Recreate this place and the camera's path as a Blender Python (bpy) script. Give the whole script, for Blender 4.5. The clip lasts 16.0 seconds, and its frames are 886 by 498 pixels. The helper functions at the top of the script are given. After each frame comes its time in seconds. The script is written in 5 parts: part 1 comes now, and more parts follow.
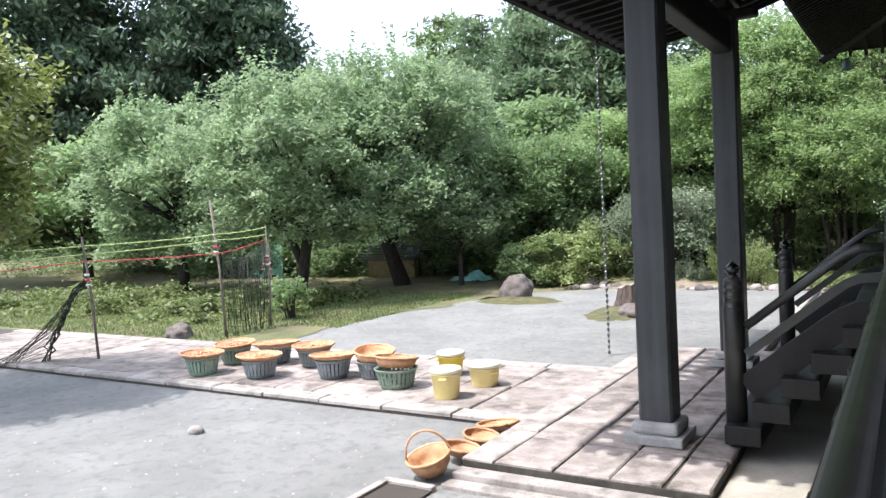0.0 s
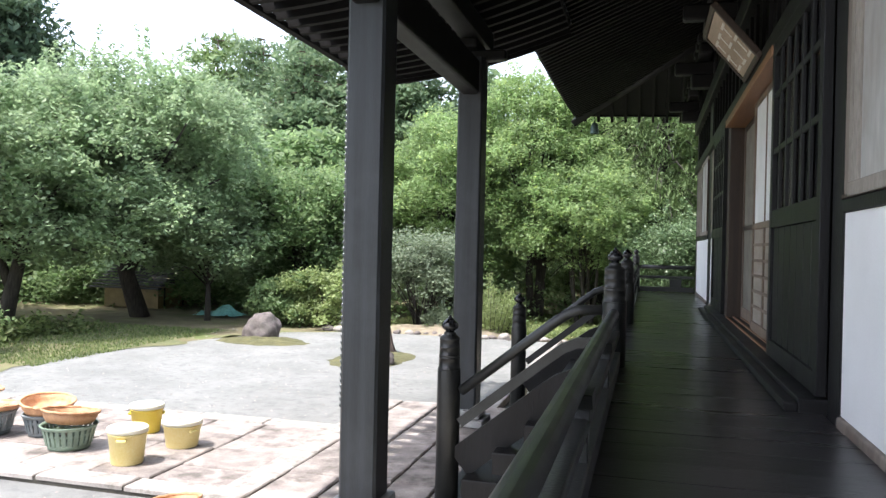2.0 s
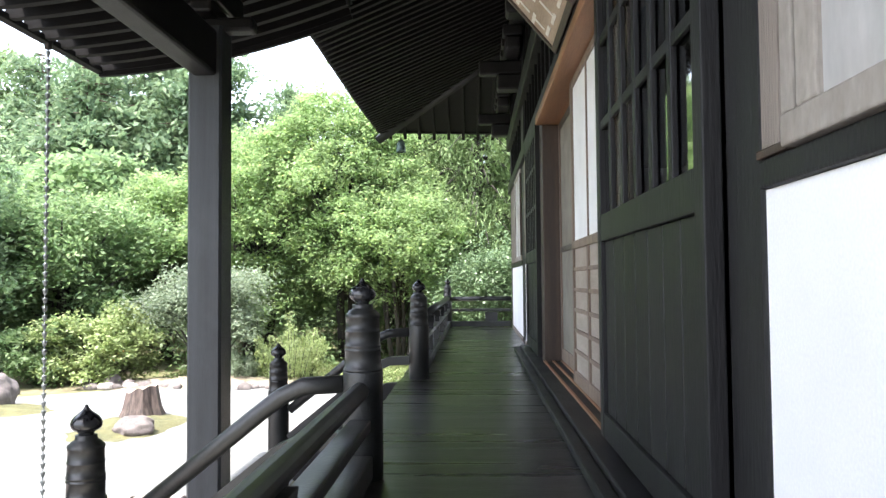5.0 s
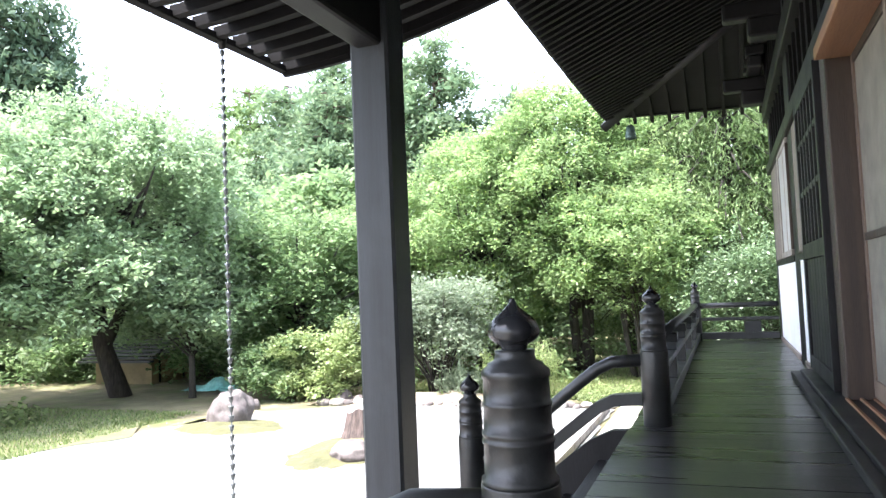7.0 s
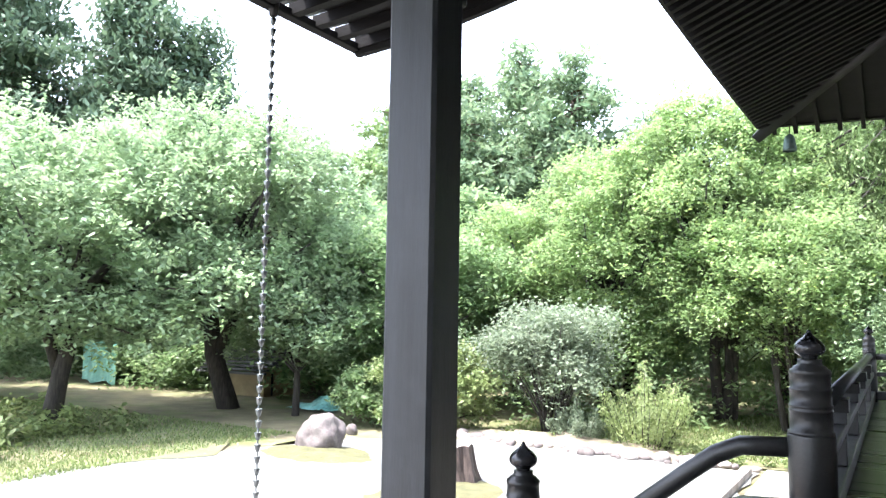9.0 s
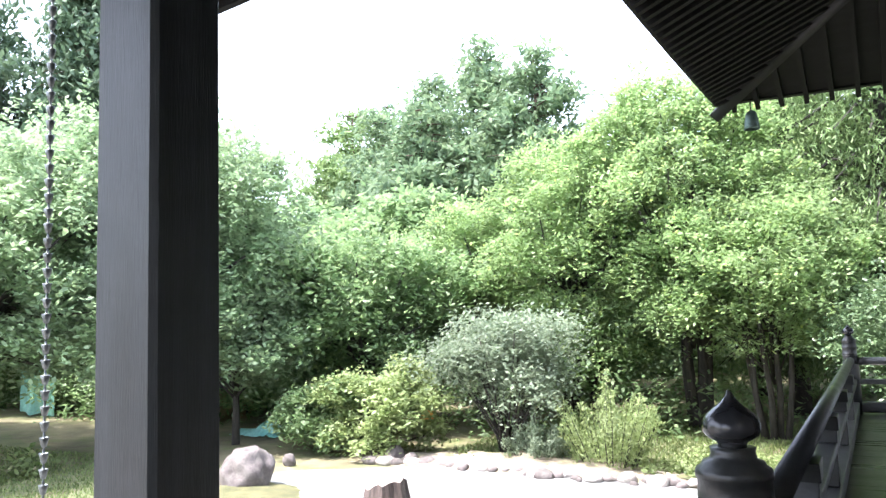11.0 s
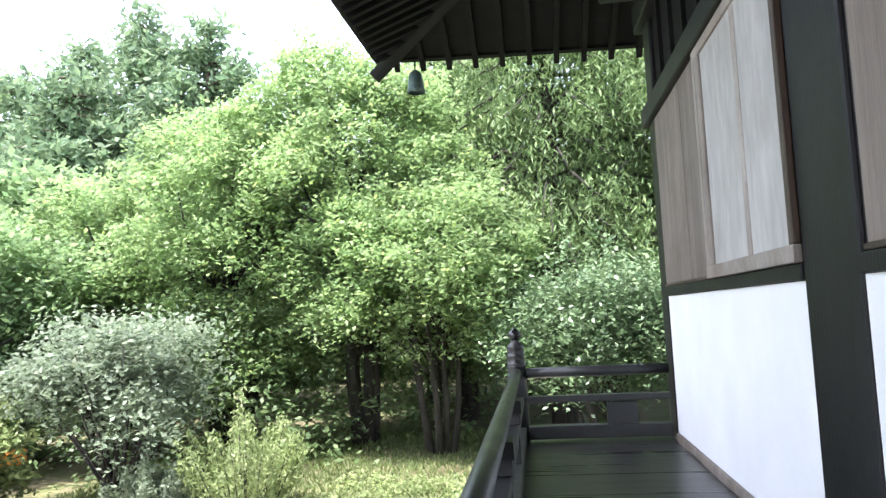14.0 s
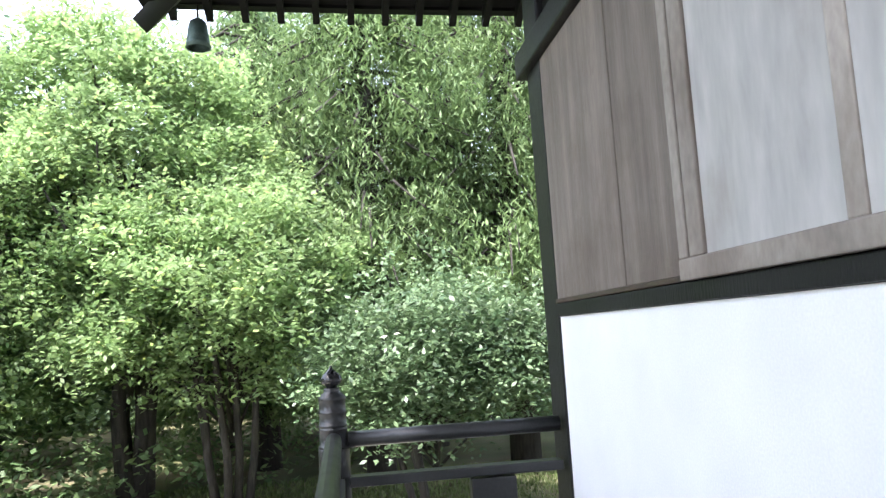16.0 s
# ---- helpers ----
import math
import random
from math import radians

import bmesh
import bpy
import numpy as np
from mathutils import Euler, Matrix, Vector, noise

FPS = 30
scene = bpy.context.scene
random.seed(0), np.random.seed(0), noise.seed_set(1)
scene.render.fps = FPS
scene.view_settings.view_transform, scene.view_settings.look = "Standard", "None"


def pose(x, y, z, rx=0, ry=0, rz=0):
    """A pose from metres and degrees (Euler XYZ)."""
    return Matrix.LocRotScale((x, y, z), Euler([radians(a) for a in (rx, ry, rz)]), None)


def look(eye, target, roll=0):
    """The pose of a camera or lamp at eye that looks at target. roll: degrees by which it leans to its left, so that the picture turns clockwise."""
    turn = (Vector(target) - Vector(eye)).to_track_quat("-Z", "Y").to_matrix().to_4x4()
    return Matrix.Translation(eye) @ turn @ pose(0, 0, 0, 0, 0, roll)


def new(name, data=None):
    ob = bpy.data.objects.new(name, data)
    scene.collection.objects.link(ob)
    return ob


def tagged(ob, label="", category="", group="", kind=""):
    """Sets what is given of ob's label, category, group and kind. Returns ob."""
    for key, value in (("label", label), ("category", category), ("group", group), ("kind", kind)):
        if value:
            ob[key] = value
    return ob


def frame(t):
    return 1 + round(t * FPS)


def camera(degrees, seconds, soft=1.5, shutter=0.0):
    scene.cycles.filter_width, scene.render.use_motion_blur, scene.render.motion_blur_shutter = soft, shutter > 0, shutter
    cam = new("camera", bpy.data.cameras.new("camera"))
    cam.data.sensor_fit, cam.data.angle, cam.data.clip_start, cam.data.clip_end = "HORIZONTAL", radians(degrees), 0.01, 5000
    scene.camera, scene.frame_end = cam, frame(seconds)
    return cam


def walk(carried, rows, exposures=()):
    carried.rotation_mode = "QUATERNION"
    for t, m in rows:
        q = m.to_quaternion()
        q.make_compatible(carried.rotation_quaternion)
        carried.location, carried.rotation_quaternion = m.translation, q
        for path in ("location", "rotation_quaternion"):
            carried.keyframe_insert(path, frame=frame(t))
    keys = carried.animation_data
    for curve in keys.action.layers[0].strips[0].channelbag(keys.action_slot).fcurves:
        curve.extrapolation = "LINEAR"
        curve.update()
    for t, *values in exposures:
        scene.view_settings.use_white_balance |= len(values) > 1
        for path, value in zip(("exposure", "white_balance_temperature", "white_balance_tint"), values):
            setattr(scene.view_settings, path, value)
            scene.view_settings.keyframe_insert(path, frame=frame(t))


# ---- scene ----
cam = camera(60.7, 16.0, soft=1.4)
PATH = [
    (0, (1.068, -1.179, 0.868), (0.018, 0.514, 0.773), -3.0),
    (0.5, (1.066, -0.877, 0.872), (0.182, 0.914, 0.806), -0.9),
    (1, (1.108, -0.624, 0.847), (0.257, 1.185, 0.783), -1.4),
    (1.5, (1.156, -0.285, 0.837), (0.367, 1.552, 0.804), -0.6),
    (2, (1.197, 0.105, 0.859), (0.674, 2.035, 0.851), 1.3),
    (2.5, (1.234, 0.504, 0.851), (0.829, 2.462, 0.88), 0.2),
    (3, (1.342, 0.88, 0.899), (0.996, 2.845, 1.05), 2.5),
    (3.5, (1.363, 1.306, 0.888), (1.238, 3.298, 1.017), 1.7),
    (3.7, (1.389, 1.465, 0.886), (1.395, 3.461, 1.002), 0.5),
    (5.8, (1.47, 3.193, 0.858), (1.218, 5.176, 0.932), -0.3),
    (6, (1.457, 3.371, 0.865), (1.14, 5.344, 0.936), 0.0),
    (6.5, (1.411, 3.76, 0.88), (0.882, 5.686, 0.975), -1.8),
    (7, (1.422, 4.193, 0.9), (0.727, 6.065, 1.013), -2.4),
    (7.5, (1.37, 4.656, 0.912), (0.607, 6.501, 1.027), -0.9),
    (8, (1.35, 5.043, 0.919), (0.311, 6.747, 1.051), 0.5),
    (8.5, (1.317, 5.468, 0.9), (0.307, 7.187, 1.058), -0.5),
    (8.7, (1.295, 5.611, 0.894), (0.274, 7.321, 1.076), 1.0),
    (10.8, (1.236, 7.36, 1.04), (0.164, 9.036, 1.235), -1.8),
    (11, (1.251, 7.511, 1.039), (0.266, 9.24, 1.234), -1.8),
    (11.5, (1.205, 7.96, 1.026), (0.378, 9.778, 1.126), -3.3),
    (12, (1.21, 8.422, 1.011), (0.44, 10.266, 1.065), -4.0),
    (12.5, (1.15, 8.966, 1.017), (0.646, 10.899, 1.113), -1.5),
    (13, (1.173, 9.448, 1.005), (0.761, 11.4, 1.148), -3.9),
    (13.5, (1.182, 9.892, 1.003), (0.82, 11.852, 1.161), -4.8),
    (14, (1.149, 10.312, 1.006), (0.913, 12.29, 1.181), -2.8),
    (14.5, (1.161, 10.729, 0.999), (0.916, 12.704, 1.195), -2.3),
    (15, (1.117, 11.263, 1.018), (1.041, 13.252, 1.219), -3.1),
    (15.5, (1.088, 11.761, 1.008), (1.160, 13.752, 1.187), -3.4),
    (16, (1.042, 12.43, 1.02), (1.310, 14.40, 1.242), -3.5),
]
EXPOSURES = [(0, 0.75, 6200, 14), (1.5, 0.8, 6250, 14), (2.5, 1.3, 6350, 13), (3.5, 1.65, 6450, 13), (6, 2.05, 6200, 15), (8.5, 2.2, 6100, 16), (11, 2.0, 6100, 16), (13, 1.9, 6150, 16), (16, 1.85, 6150, 16)]
walk(cam, [(t, look(eye, target, roll)) for t, eye, target, roll in PATH], EXPOSURES)

# ---- daylight ----
SUN_FROM = Vector((-0.70, -0.74, 2.25)).normalized()
world = bpy.data.worlds.new("world")
scene.world = world
world.use_nodes = True
wn = world.node_tree.nodes
sky = wn.new("ShaderNodeTexSky")
sky.sky_type = "NISHITA"
sky.sun_disc = False
sky.sun_elevation = math.asin(SUN_FROM.z)
sky.sun_rotation = math.atan2(SUN_FROM.x, SUN_FROM.y)
sky.air_density, sky.dust_density, sky.ozone_density = 1.0, 4.0, 1.0
wn["Background"].inputs["Strength"].default_value = 0.15
haze = wn.new("ShaderNodeMix")
haze.data_type, haze.blend_type = "RGBA", "ADD"
haze.inputs["Factor"].default_value = 1.0
haze.inputs["B"].default_value = (4.2, 4.5, 4.75, 1)
world.node_tree.links.new(sky.outputs[0], haze.inputs["A"])
world.node_tree.links.new(haze.outputs["Result"], wn["Background"].inputs["Color"])
sun = new("sun", bpy.data.lights.new("sun", "SUN"))
sun.data.energy, sun.data.angle, sun.data.color = 3.8, radians(0.6), (1.0, 0.96, 0.88)
sun.matrix_world = look(SUN_FROM * 60, (0, 0, 0))


# ---- materials ----
def material(name, dark, light, scale=6.0, rough=0.6, metal=0.0, bump=0.2, stretch=(1, 1, 1), stain=None, stain_scale=1.2,
             stain_amount=0.4, vary=0.0, fine=60.0, island=False, spec=0.5, clear=0.0, bump_scale=None, soft_sheen=0.0):
    """A surface with a broad tone change, fine grain, stains and a little relief."""
    m = bpy.data.materials.new(name)
    m.use_nodes = True
    n, l = m.node_tree.nodes, m.node_tree.links
    b = n["Principled BSDF"]
    co = n.new("ShaderNodeTexCoord")
    mp = n.new("ShaderNodeMapping")
    mp.inputs["Scale"].default_value = stretch
    geo = n.new("ShaderNodeNewGeometry")
    l.new(geo.outputs["Position"], mp.inputs["Vector"])
    broad = n.new("ShaderNodeTexNoise")
    broad.inputs["Scale"].default_value, broad.inputs["Detail"].default_value = scale, 6
    l.new(mp.outputs[0], broad.inputs["Vector"])
    ramp = n.new("ShaderNodeValToRGB")
    ramp.color_ramp.elements[0].position, ramp.color_ramp.elements[1].position = 0.3, 0.7
    ramp.color_ramp.elements[0].color, ramp.color_ramp.elements[1].color = (*dark, 1), (*light, 1)
    l.new(broad.outputs["Fac"], ramp.inputs["Fac"])
    colour = ramp.outputs["Color"]
    grain = n.new("ShaderNodeTexNoise")
    grain.inputs["Scale"].default_value, grain.inputs["Detail"].default_value = fine, 4
    l.new(mp.outputs[0], grain.inputs["Vector"])
    mul = n.new("ShaderNodeMix")
    mul.data_type, mul.blend_type = "RGBA", "OVERLAY"
    mul.inputs["Factor"].default_value = 0.35
    l.new(colour, mul.inputs["A"])
    l.new(grain.outputs["Fac"], mul.inputs["B"])
    colour = mul.outputs["Result"]
    if stain:
        sn = n.new("ShaderNodeTexNoise")
        sn.inputs["Scale"].default_value, sn.inputs["Detail"].default_value = stain_scale, 8
        sn.inputs["Roughness"].default_value = 0.65
        l.new(geo.outputs["Position"], sn.inputs["Vector"])
        sr = n.new("ShaderNodeValToRGB")
        sr.color_ramp.elements[0].position, sr.color_ramp.elements[1].position = 0.5, 0.68
        sr.color_ramp.elements[1].color = (stain_amount,) * 3 + (1,)
        l.new(sn.outputs["Fac"], sr.inputs["Fac"])
        mx = n.new("ShaderNodeMix")
        mx.data_type = "RGBA"
        l.new(sr.outputs["Color"], mx.inputs["Factor"])
        l.new(colour, mx.inputs["A"])
        mx.inputs["B"].default_value = (*stain, 1)
        colour = mx.outputs["Result"]
    if vary:
        hs = n.new("ShaderNodeHueSaturation")
        mr = n.new("ShaderNodeMapRange")
        mr.inputs["To Min"].default_value, mr.inputs["To Max"].default_value = 1 - vary, 1 + vary
        if island:
            l.new(geo.outputs["Random Per Island"], mr.inputs["Value"])
        else:
            oi = n.new("ShaderNodeObjectInfo")
            l.new(oi.outputs["Random"], mr.inputs["Value"])
        l.new(mr.outputs[0], hs.inputs["Value"])
        l.new(colour, hs.inputs["Color"])
        colour = hs.outputs["Color"]
    l.new(colour, b.inputs["Base Color"])
    rr = n.new("ShaderNodeMapRange")
    rr.inputs["To Min"].default_value, rr.inputs["To Max"].default_value = max(0.03, rough - 0.12), min(1, rough + 0.12)
    l.new(broad.outputs["Fac"], rr.inputs["Value"])
    l.new(rr.outputs[0], b.inputs["Roughness"])
    b.inputs["Metallic"].default_value = metal
    b.inputs["Specular IOR Level"].default_value = spec
    b.inputs["Coat Weight"].default_value = clear
    if bump:
        bp = n.new("ShaderNodeBump")
        bp.inputs["Strength"].default_value, bp.inputs["Distance"].default_value = bump, 0.01
        if bump_scale:
            bn = n.new("ShaderNodeTexNoise")
            bn.inputs["Scale"].default_value, bn.inputs["Detail"].default_value = bump_scale, 5
            l.new(geo.outputs["Position"], bn.inputs["Vector"])
            l.new(bn.outputs["Fac"], bp.inputs["Height"])
        else:
            l.new(grain.outputs["Fac"], bp.inputs["Height"])
        l.new(bp.outputs[0], b.inputs["Normal"])
    return m


def leaf_material(name, dark, light, accent=None, through_light=0.35, rough=0.45):
    """Leaves: each one its own green, a waxy face, and light that shines through."""
    m = bpy.data.materials.new(name)
    m.use_nodes = True
    n, l = m.node_tree.nodes, m.node_tree.links
    b = n["Principled BSDF"]
    geo = n.new("ShaderNodeNewGeometry")
    ramp = n.new("ShaderNodeValToRGB")
    e = ramp.color_ramp.elements
    e[0].color, e[1].color = (*dark, 1), (*light, 1)
    if accent:
        e[1].position = 0.93
        x = e.new(1.0)
        x.color = (*accent, 1)
    l.new(geo.outputs["Random Per Island"], ramp.inputs["Fac"])
    patch = n.new("ShaderNodeTexNoise")
    patch.inputs["Scale"].default_value = 0.7
    l.new(geo.outputs["Position"], patch.inputs["Vector"])
    mr = n.new("ShaderNodeMapRange")
    mr.inputs["From Min"].default_value, mr.inputs["From Max"].default_value = 0.3, 0.7
    mr.inputs["To Min"].default_value, mr.inputs["To Max"].default_value = 0.8, 1.2
    l.new(patch.outputs["Fac"], mr.inputs["Value"])
    hs = n.new("ShaderNodeHueSaturation")
    l.new(mr.outputs[0], hs.inputs["Value"])
    l.new(ramp.outputs["Color"], hs.inputs["Color"])
    l.new(hs.outputs["Color"], b.inputs["Base Color"])
    b.inputs["Roughness"].default_value = rough
    tr = n.new("ShaderNodeBsdfTranslucent")
    l.new(hs.outputs["Color"], tr.inputs["Color"])
    mx = n.new("ShaderNodeMixShader")
    mx.inputs[0].default_value = through_light
    l.new(b.outputs[0], mx.inputs[1])
    l.new(tr.outputs[0], mx.inputs[2])
    l.new(mx.outputs[0], n["Material Output"].inputs["Surface"])
    return m


def glass_material(name, tint=(0.9, 0.95, 0.93), rough=0.02):
    m = bpy.data.materials.new(name)
    m.use_nodes = True
    b = m.node_tree.nodes["Principled BSDF"]
    b.inputs["Base Color"].default_value = (*tint, 1)
    b.inputs["Roughness"].default_value = rough
    b.inputs["Transmission Weight"].default_value = 1.0
    b.inputs["IOR"].default_value = 1.6
    return m


BLACK_WOOD = material("black_stained_wood", (0.0075, 0.007, 0.0075), (0.018, 0.0175, 0.018), 3, 0.5, bump=0.25, spec=0.25, stretch=(1, 1, 0.12), fine=90)
BLACK_RAIL = material("black_lacquered_rail", (0.0120, 0.0128, 0.0126), (0.028, 0.0295, 0.029), 4, 0.38, bump=0.15, fine=70)
CAP_METAL = material("polished_black_cap", (0.012, 0.012, 0.013), (0.026, 0.027, 0.029), 6, 0.20, bump=0.06, fine=40)
PILLAR_WOOD = material("weathered_black_pillar", (0.017, 0.020, 0.022), (0.044, 0.050, 0.054), 2.5, 0.5, bump=0.3, stretch=(4, 4, 0.15), fine=60,
                       stain=(0.075, 0.083, 0.088), stain_amount=0.3)
BOARD_WOOD = material("dark_veranda_board", (0.0118, 0.0115, 0.0120), (0.029, 0.028, 0.0292), 3, 0.30, bump=0.2, stretch=(0.15, 2, 1), fine=60, vary=0.25, spec=0.4,
                      stain=(0.048, 0.044, 0.046), stain_amount=0.4)
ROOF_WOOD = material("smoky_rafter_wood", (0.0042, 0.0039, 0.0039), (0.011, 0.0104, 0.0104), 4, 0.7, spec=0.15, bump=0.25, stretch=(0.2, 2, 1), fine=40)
GREY_WOOD = material("bleached_grey_wood", (0.125, 0.10, 0.083), (0.235, 0.20, 0.168), 3, 0.7, bump=0.4, stretch=(4, 4, 0.25), fine=50, vary=0.15,
                     stain=(0.09, 0.06, 0.042), stain_amount=0.55)
BROWN_WOOD = material("aged_brown_wood", (0.026, 0.016, 0.0105), (0.064, 0.041, 0.028), 3, 0.55, bump=0.3, stretch=(3, 3, 0.2), fine=60, vary=0.12)
FRAME_WOOD = material("weathered_frame_wood", (0.13, 0.09, 0.066), (0.24, 0.18, 0.138), 3, 0.6, bump=0.3, stretch=(3, 3, 0.2), fine=60, vary=0.12)
ORANGE_WOOD = material("fresh_orange_lintel_wood", (0.18, 0.085, 0.042), (0.32, 0.165, 0.085), 3, 0.5, bump=0.25, stretch=(3, 0.2, 3), fine=60)
PALE_BOARD = material("pale_shutter_board", (0.33, 0.32, 0.30), (0.44, 0.43, 0.41), 1.3, 0.6, bump=0.06, stretch=(1.5, 1.5, 0.4), fine=12,
                      stain=(0.25, 0.21, 0.17), stain_scale=1.6, stain_amount=0.45)
PLASTER = material("white_plaster", (0.72, 0.72, 0.72), (0.80, 0.80, 0.80), 2, 0.85, bump=0.1, fine=120, stain=(0.68, 0.68, 0.66), stain_amount=0.35)
PAPER = material("shoji_paper", (0.74, 0.75, 0.74), (0.83, 0.84, 0.83), 4, 0.9, bump=0.05, fine=200)
MESH_SCREEN = material("dusty_screen", (0.16, 0.145, 0.12), (0.25, 0.23, 0.19), 5, 0.8, bump=0.1, fine=300)
# near-black colour that stands for shade in the hall and hollows
DARK_VOID = material("shade_dark_surface", (0.03, 0.025, 0.02), (0.06, 0.05, 0.04), 3, 0.8)
GLASS = glass_material("old_window_glass")
TILE = material("grey_roof_tile", (0.05, 0.053, 0.06), (0.10, 0.105, 0.115), 6, 0.45, bump=0.2, fine=80, vary=0.2)
IRON = material("black_iron", (0.015, 0.015, 0.015), (0.04, 0.038, 0.035), 12, 0.45, 0.6, bump=0.15)
BRONZE = material("verdigris_bronze", (0.06, 0.10, 0.09), (0.12, 0.17, 0.15), 14, 0.55, 0.5, bump=0.2)
CHAIN = material("tarnished_copper_chain", (0.10, 0.11, 0.11), (0.22, 0.24, 0.24), 20, 0.35, 0.7, bump=0.1)
GRAVEL = material("fine_grey_gravel", (0.172, 0.176, 0.170), (0.242, 0.246, 0.237), 1.1, 0.95, bump=0.9, fine=130, stain=(0.125, 0.13, 0.13),
                  stain_scale=6.5, stain_amount=0.7)
SLAB = material("weathered_paving_stone", (0.18, 0.155, 0.142), (0.37, 0.328, 0.30), 4.5, 0.85, bump=0.5, fine=70, vary=0.2,
                stain=(0.062, 0.054, 0.047), stain_scale=2.4, stain_amount=0.85, bump_scale=30)
KERB = material("pale_kerb_stone", (0.25, 0.225, 0.205), (0.43, 0.395, 0.37), 4, 0.85, bump=0.5, fine=60, vary=0.1, stain=(0.15, 0.14, 0.12),
                stain_scale=5.0, stain_amount=0.9)
CONCRETE = material("old_concrete", (0.36, 0.34, 0.29), (0.48, 0.46, 0.41), 2, 0.9, bump=0.3, fine=90, stain=(0.25, 0.22, 0.16), stain_amount=0.6)
BASE_STONE = material("grey_base_stone", (0.26, 0.26, 0.26), (0.40, 0.40, 0.39), 6, 0.75, bump=0.4, fine=80, stain=(0.16, 0.16, 0.155))
ROCK = material("rough_garden_rock", (0.075, 0.062, 0.058), (0.18, 0.155, 0.146), 4.5, 0.9, bump=1.0, fine=22, stain=(0.10, 0.10, 0.085), stain_scale=3)
JOINT = material("dark_joint_soil", (0.035, 0.032, 0.026), (0.08, 0.074, 0.06), 9, 0.95, bump=0.6, fine=80)
MOSS = material("yellow_moss", (0.062, 0.065, 0.026), (0.125, 0.117, 0.052), 5, 0.95, bump=0.9, fine=60)
EARTH = material("brown_leafy_earth", (0.11, 0.095, 0.055), (0.22, 0.195, 0.11), 1.6, 0.95, bump=0.8, fine=40, stain=(0.10, 0.14, 0.035),
                 stain_scale=0.9, stain_amount=0.9)
# base tone lowered to stand for the plum trees' shade; brown patches are litter
LAWN = material("shade_toned_grass_soil", (0.085, 0.10, 0.042), (0.16, 0.165, 0.075), 1.2, 0.95, bump=0.8, fine=40, stain=(0.15, 0.115, 0.07), stain_scale=0.8, stain_amount=0.9)
BARK = material("grey_brown_bark", (0.022, 0.019, 0.016), (0.065, 0.056, 0.047), 7, 0.95, bump=0.9, stretch=(3, 3, 0.5), fine=30)
CEDAR_BARK = material("reddish_cedar_bark", (0.05, 0.035, 0.025), (0.13, 0.09, 0.065), 6, 0.95, bump=0.9, stretch=(5, 5, 0.3), fine=30)
YELLOW = material("yellow_plastic", (0.80, 0.60, 0.06), (0.86, 0.68, 0.12), 5, 0.4, bump=0.05)
CREAM = material("pale_cream_plastic", (0.82, 0.68, 0.26), (0.87, 0.75, 0.36), 5, 0.45, bump=0.05)
PALE_LID = material("pale_cream_lid", (0.78, 0.75, 0.58), (0.84, 0.82, 0.68), 5, 0.45, bump=0.05)
GREEN_PLASTIC = material("faded_green_plastic", (0.17, 0.25, 0.19), (0.27, 0.36, 0.28), 8, 0.5, bump=0.1, vary=0.25)
BLUE_PLASTIC = material("dull_blue_grey_plastic", (0.14, 0.17, 0.18), (0.24, 0.27, 0.28), 8, 0.5, bump=0.1, vary=0.3)
BAMBOO = material("orange_brown_bamboo", (0.42, 0.21, 0.10), (0.64, 0.37, 0.20), 14, 0.55, bump=0.6, fine=90, vary=0.15)
PLUMS = material("drying_red_plums", (0.46, 0.20, 0.10), (0.70, 0.37, 0.21), 22, 0.6, bump=0.9, fine=45)
POLE = material("thin_grey_pole", (0.10, 0.085, 0.07), (0.22, 0.19, 0.16), 9, 0.8, bump=0.3)
NET = material("dark_green_netting", (0.02, 0.03, 0.02), (0.05, 0.06, 0.045), 9, 0.8)
ROPE_RED = material("red_cord", (0.55, 0.06, 0.07), (0.70, 0.12, 0.12), 9, 0.7)
ROPE_GREEN = material("yellow_green_cord", (0.40, 0.52, 0.16), (0.55, 0.66, 0.28), 9, 0.7)
TARP = material("teal_sheet", (0.13, 0.34, 0.30), (0.25, 0.50, 0.45), 4, 0.5, bump=0.3, fine=12)
# ochre darkened in the colour itself for the shade behind the plum tree
SHED_WALL = material("shade_darkened_ochre_wall", (0.20, 0.155, 0.08), (0.30, 0.24, 0.13), 3, 0.8, bump=0.2)
SHUTTER_RAIL = material("silvered_shutter_rail", (0.20, 0.175, 0.148), (0.35, 0.315, 0.275), 3, 0.7, bump=0.35, stretch=(3, 1, 0.5), fine=40, vary=0.1,
                        stain=(0.13, 0.09, 0.065), stain_amount=0.5)
WAINSCOT = material("thin_cedar_wainscot", (0.265, 0.222, 0.182), (0.42, 0.368, 0.315), 3, 0.65, bump=0.25, stretch=(3, 0.3, 3), fine=60,
                    stain=(0.20, 0.13, 0.09), stain_amount=0.5)
SAND = material("sandy_bank_soil", (0.17, 0.14, 0.10), (0.30, 0.255, 0.19), 3, 0.95, bump=0.9, fine=50, stain=(0.14, 0.15, 0.06), stain_scale=3.5, stain_amount=0.7)
STUMP_TOP = material("bleached_stump_top", (0.20, 0.17, 0.145), (0.34, 0.30, 0.26), 9, 0.85, bump=0.6, fine=60)
STUMP_SIDE = material("split_dark_stump_bark", (0.03, 0.022, 0.019), (0.12, 0.09, 0.078), 5, 0.9, bump=1.0, stretch=(4, 4, 0.6), fine=26)
LAMP_GLASS = material("milk_glass_globe", (0.76, 0.75, 0.70), (0.82, 0.81, 0.77), 3, 0.2, bump=0.0)
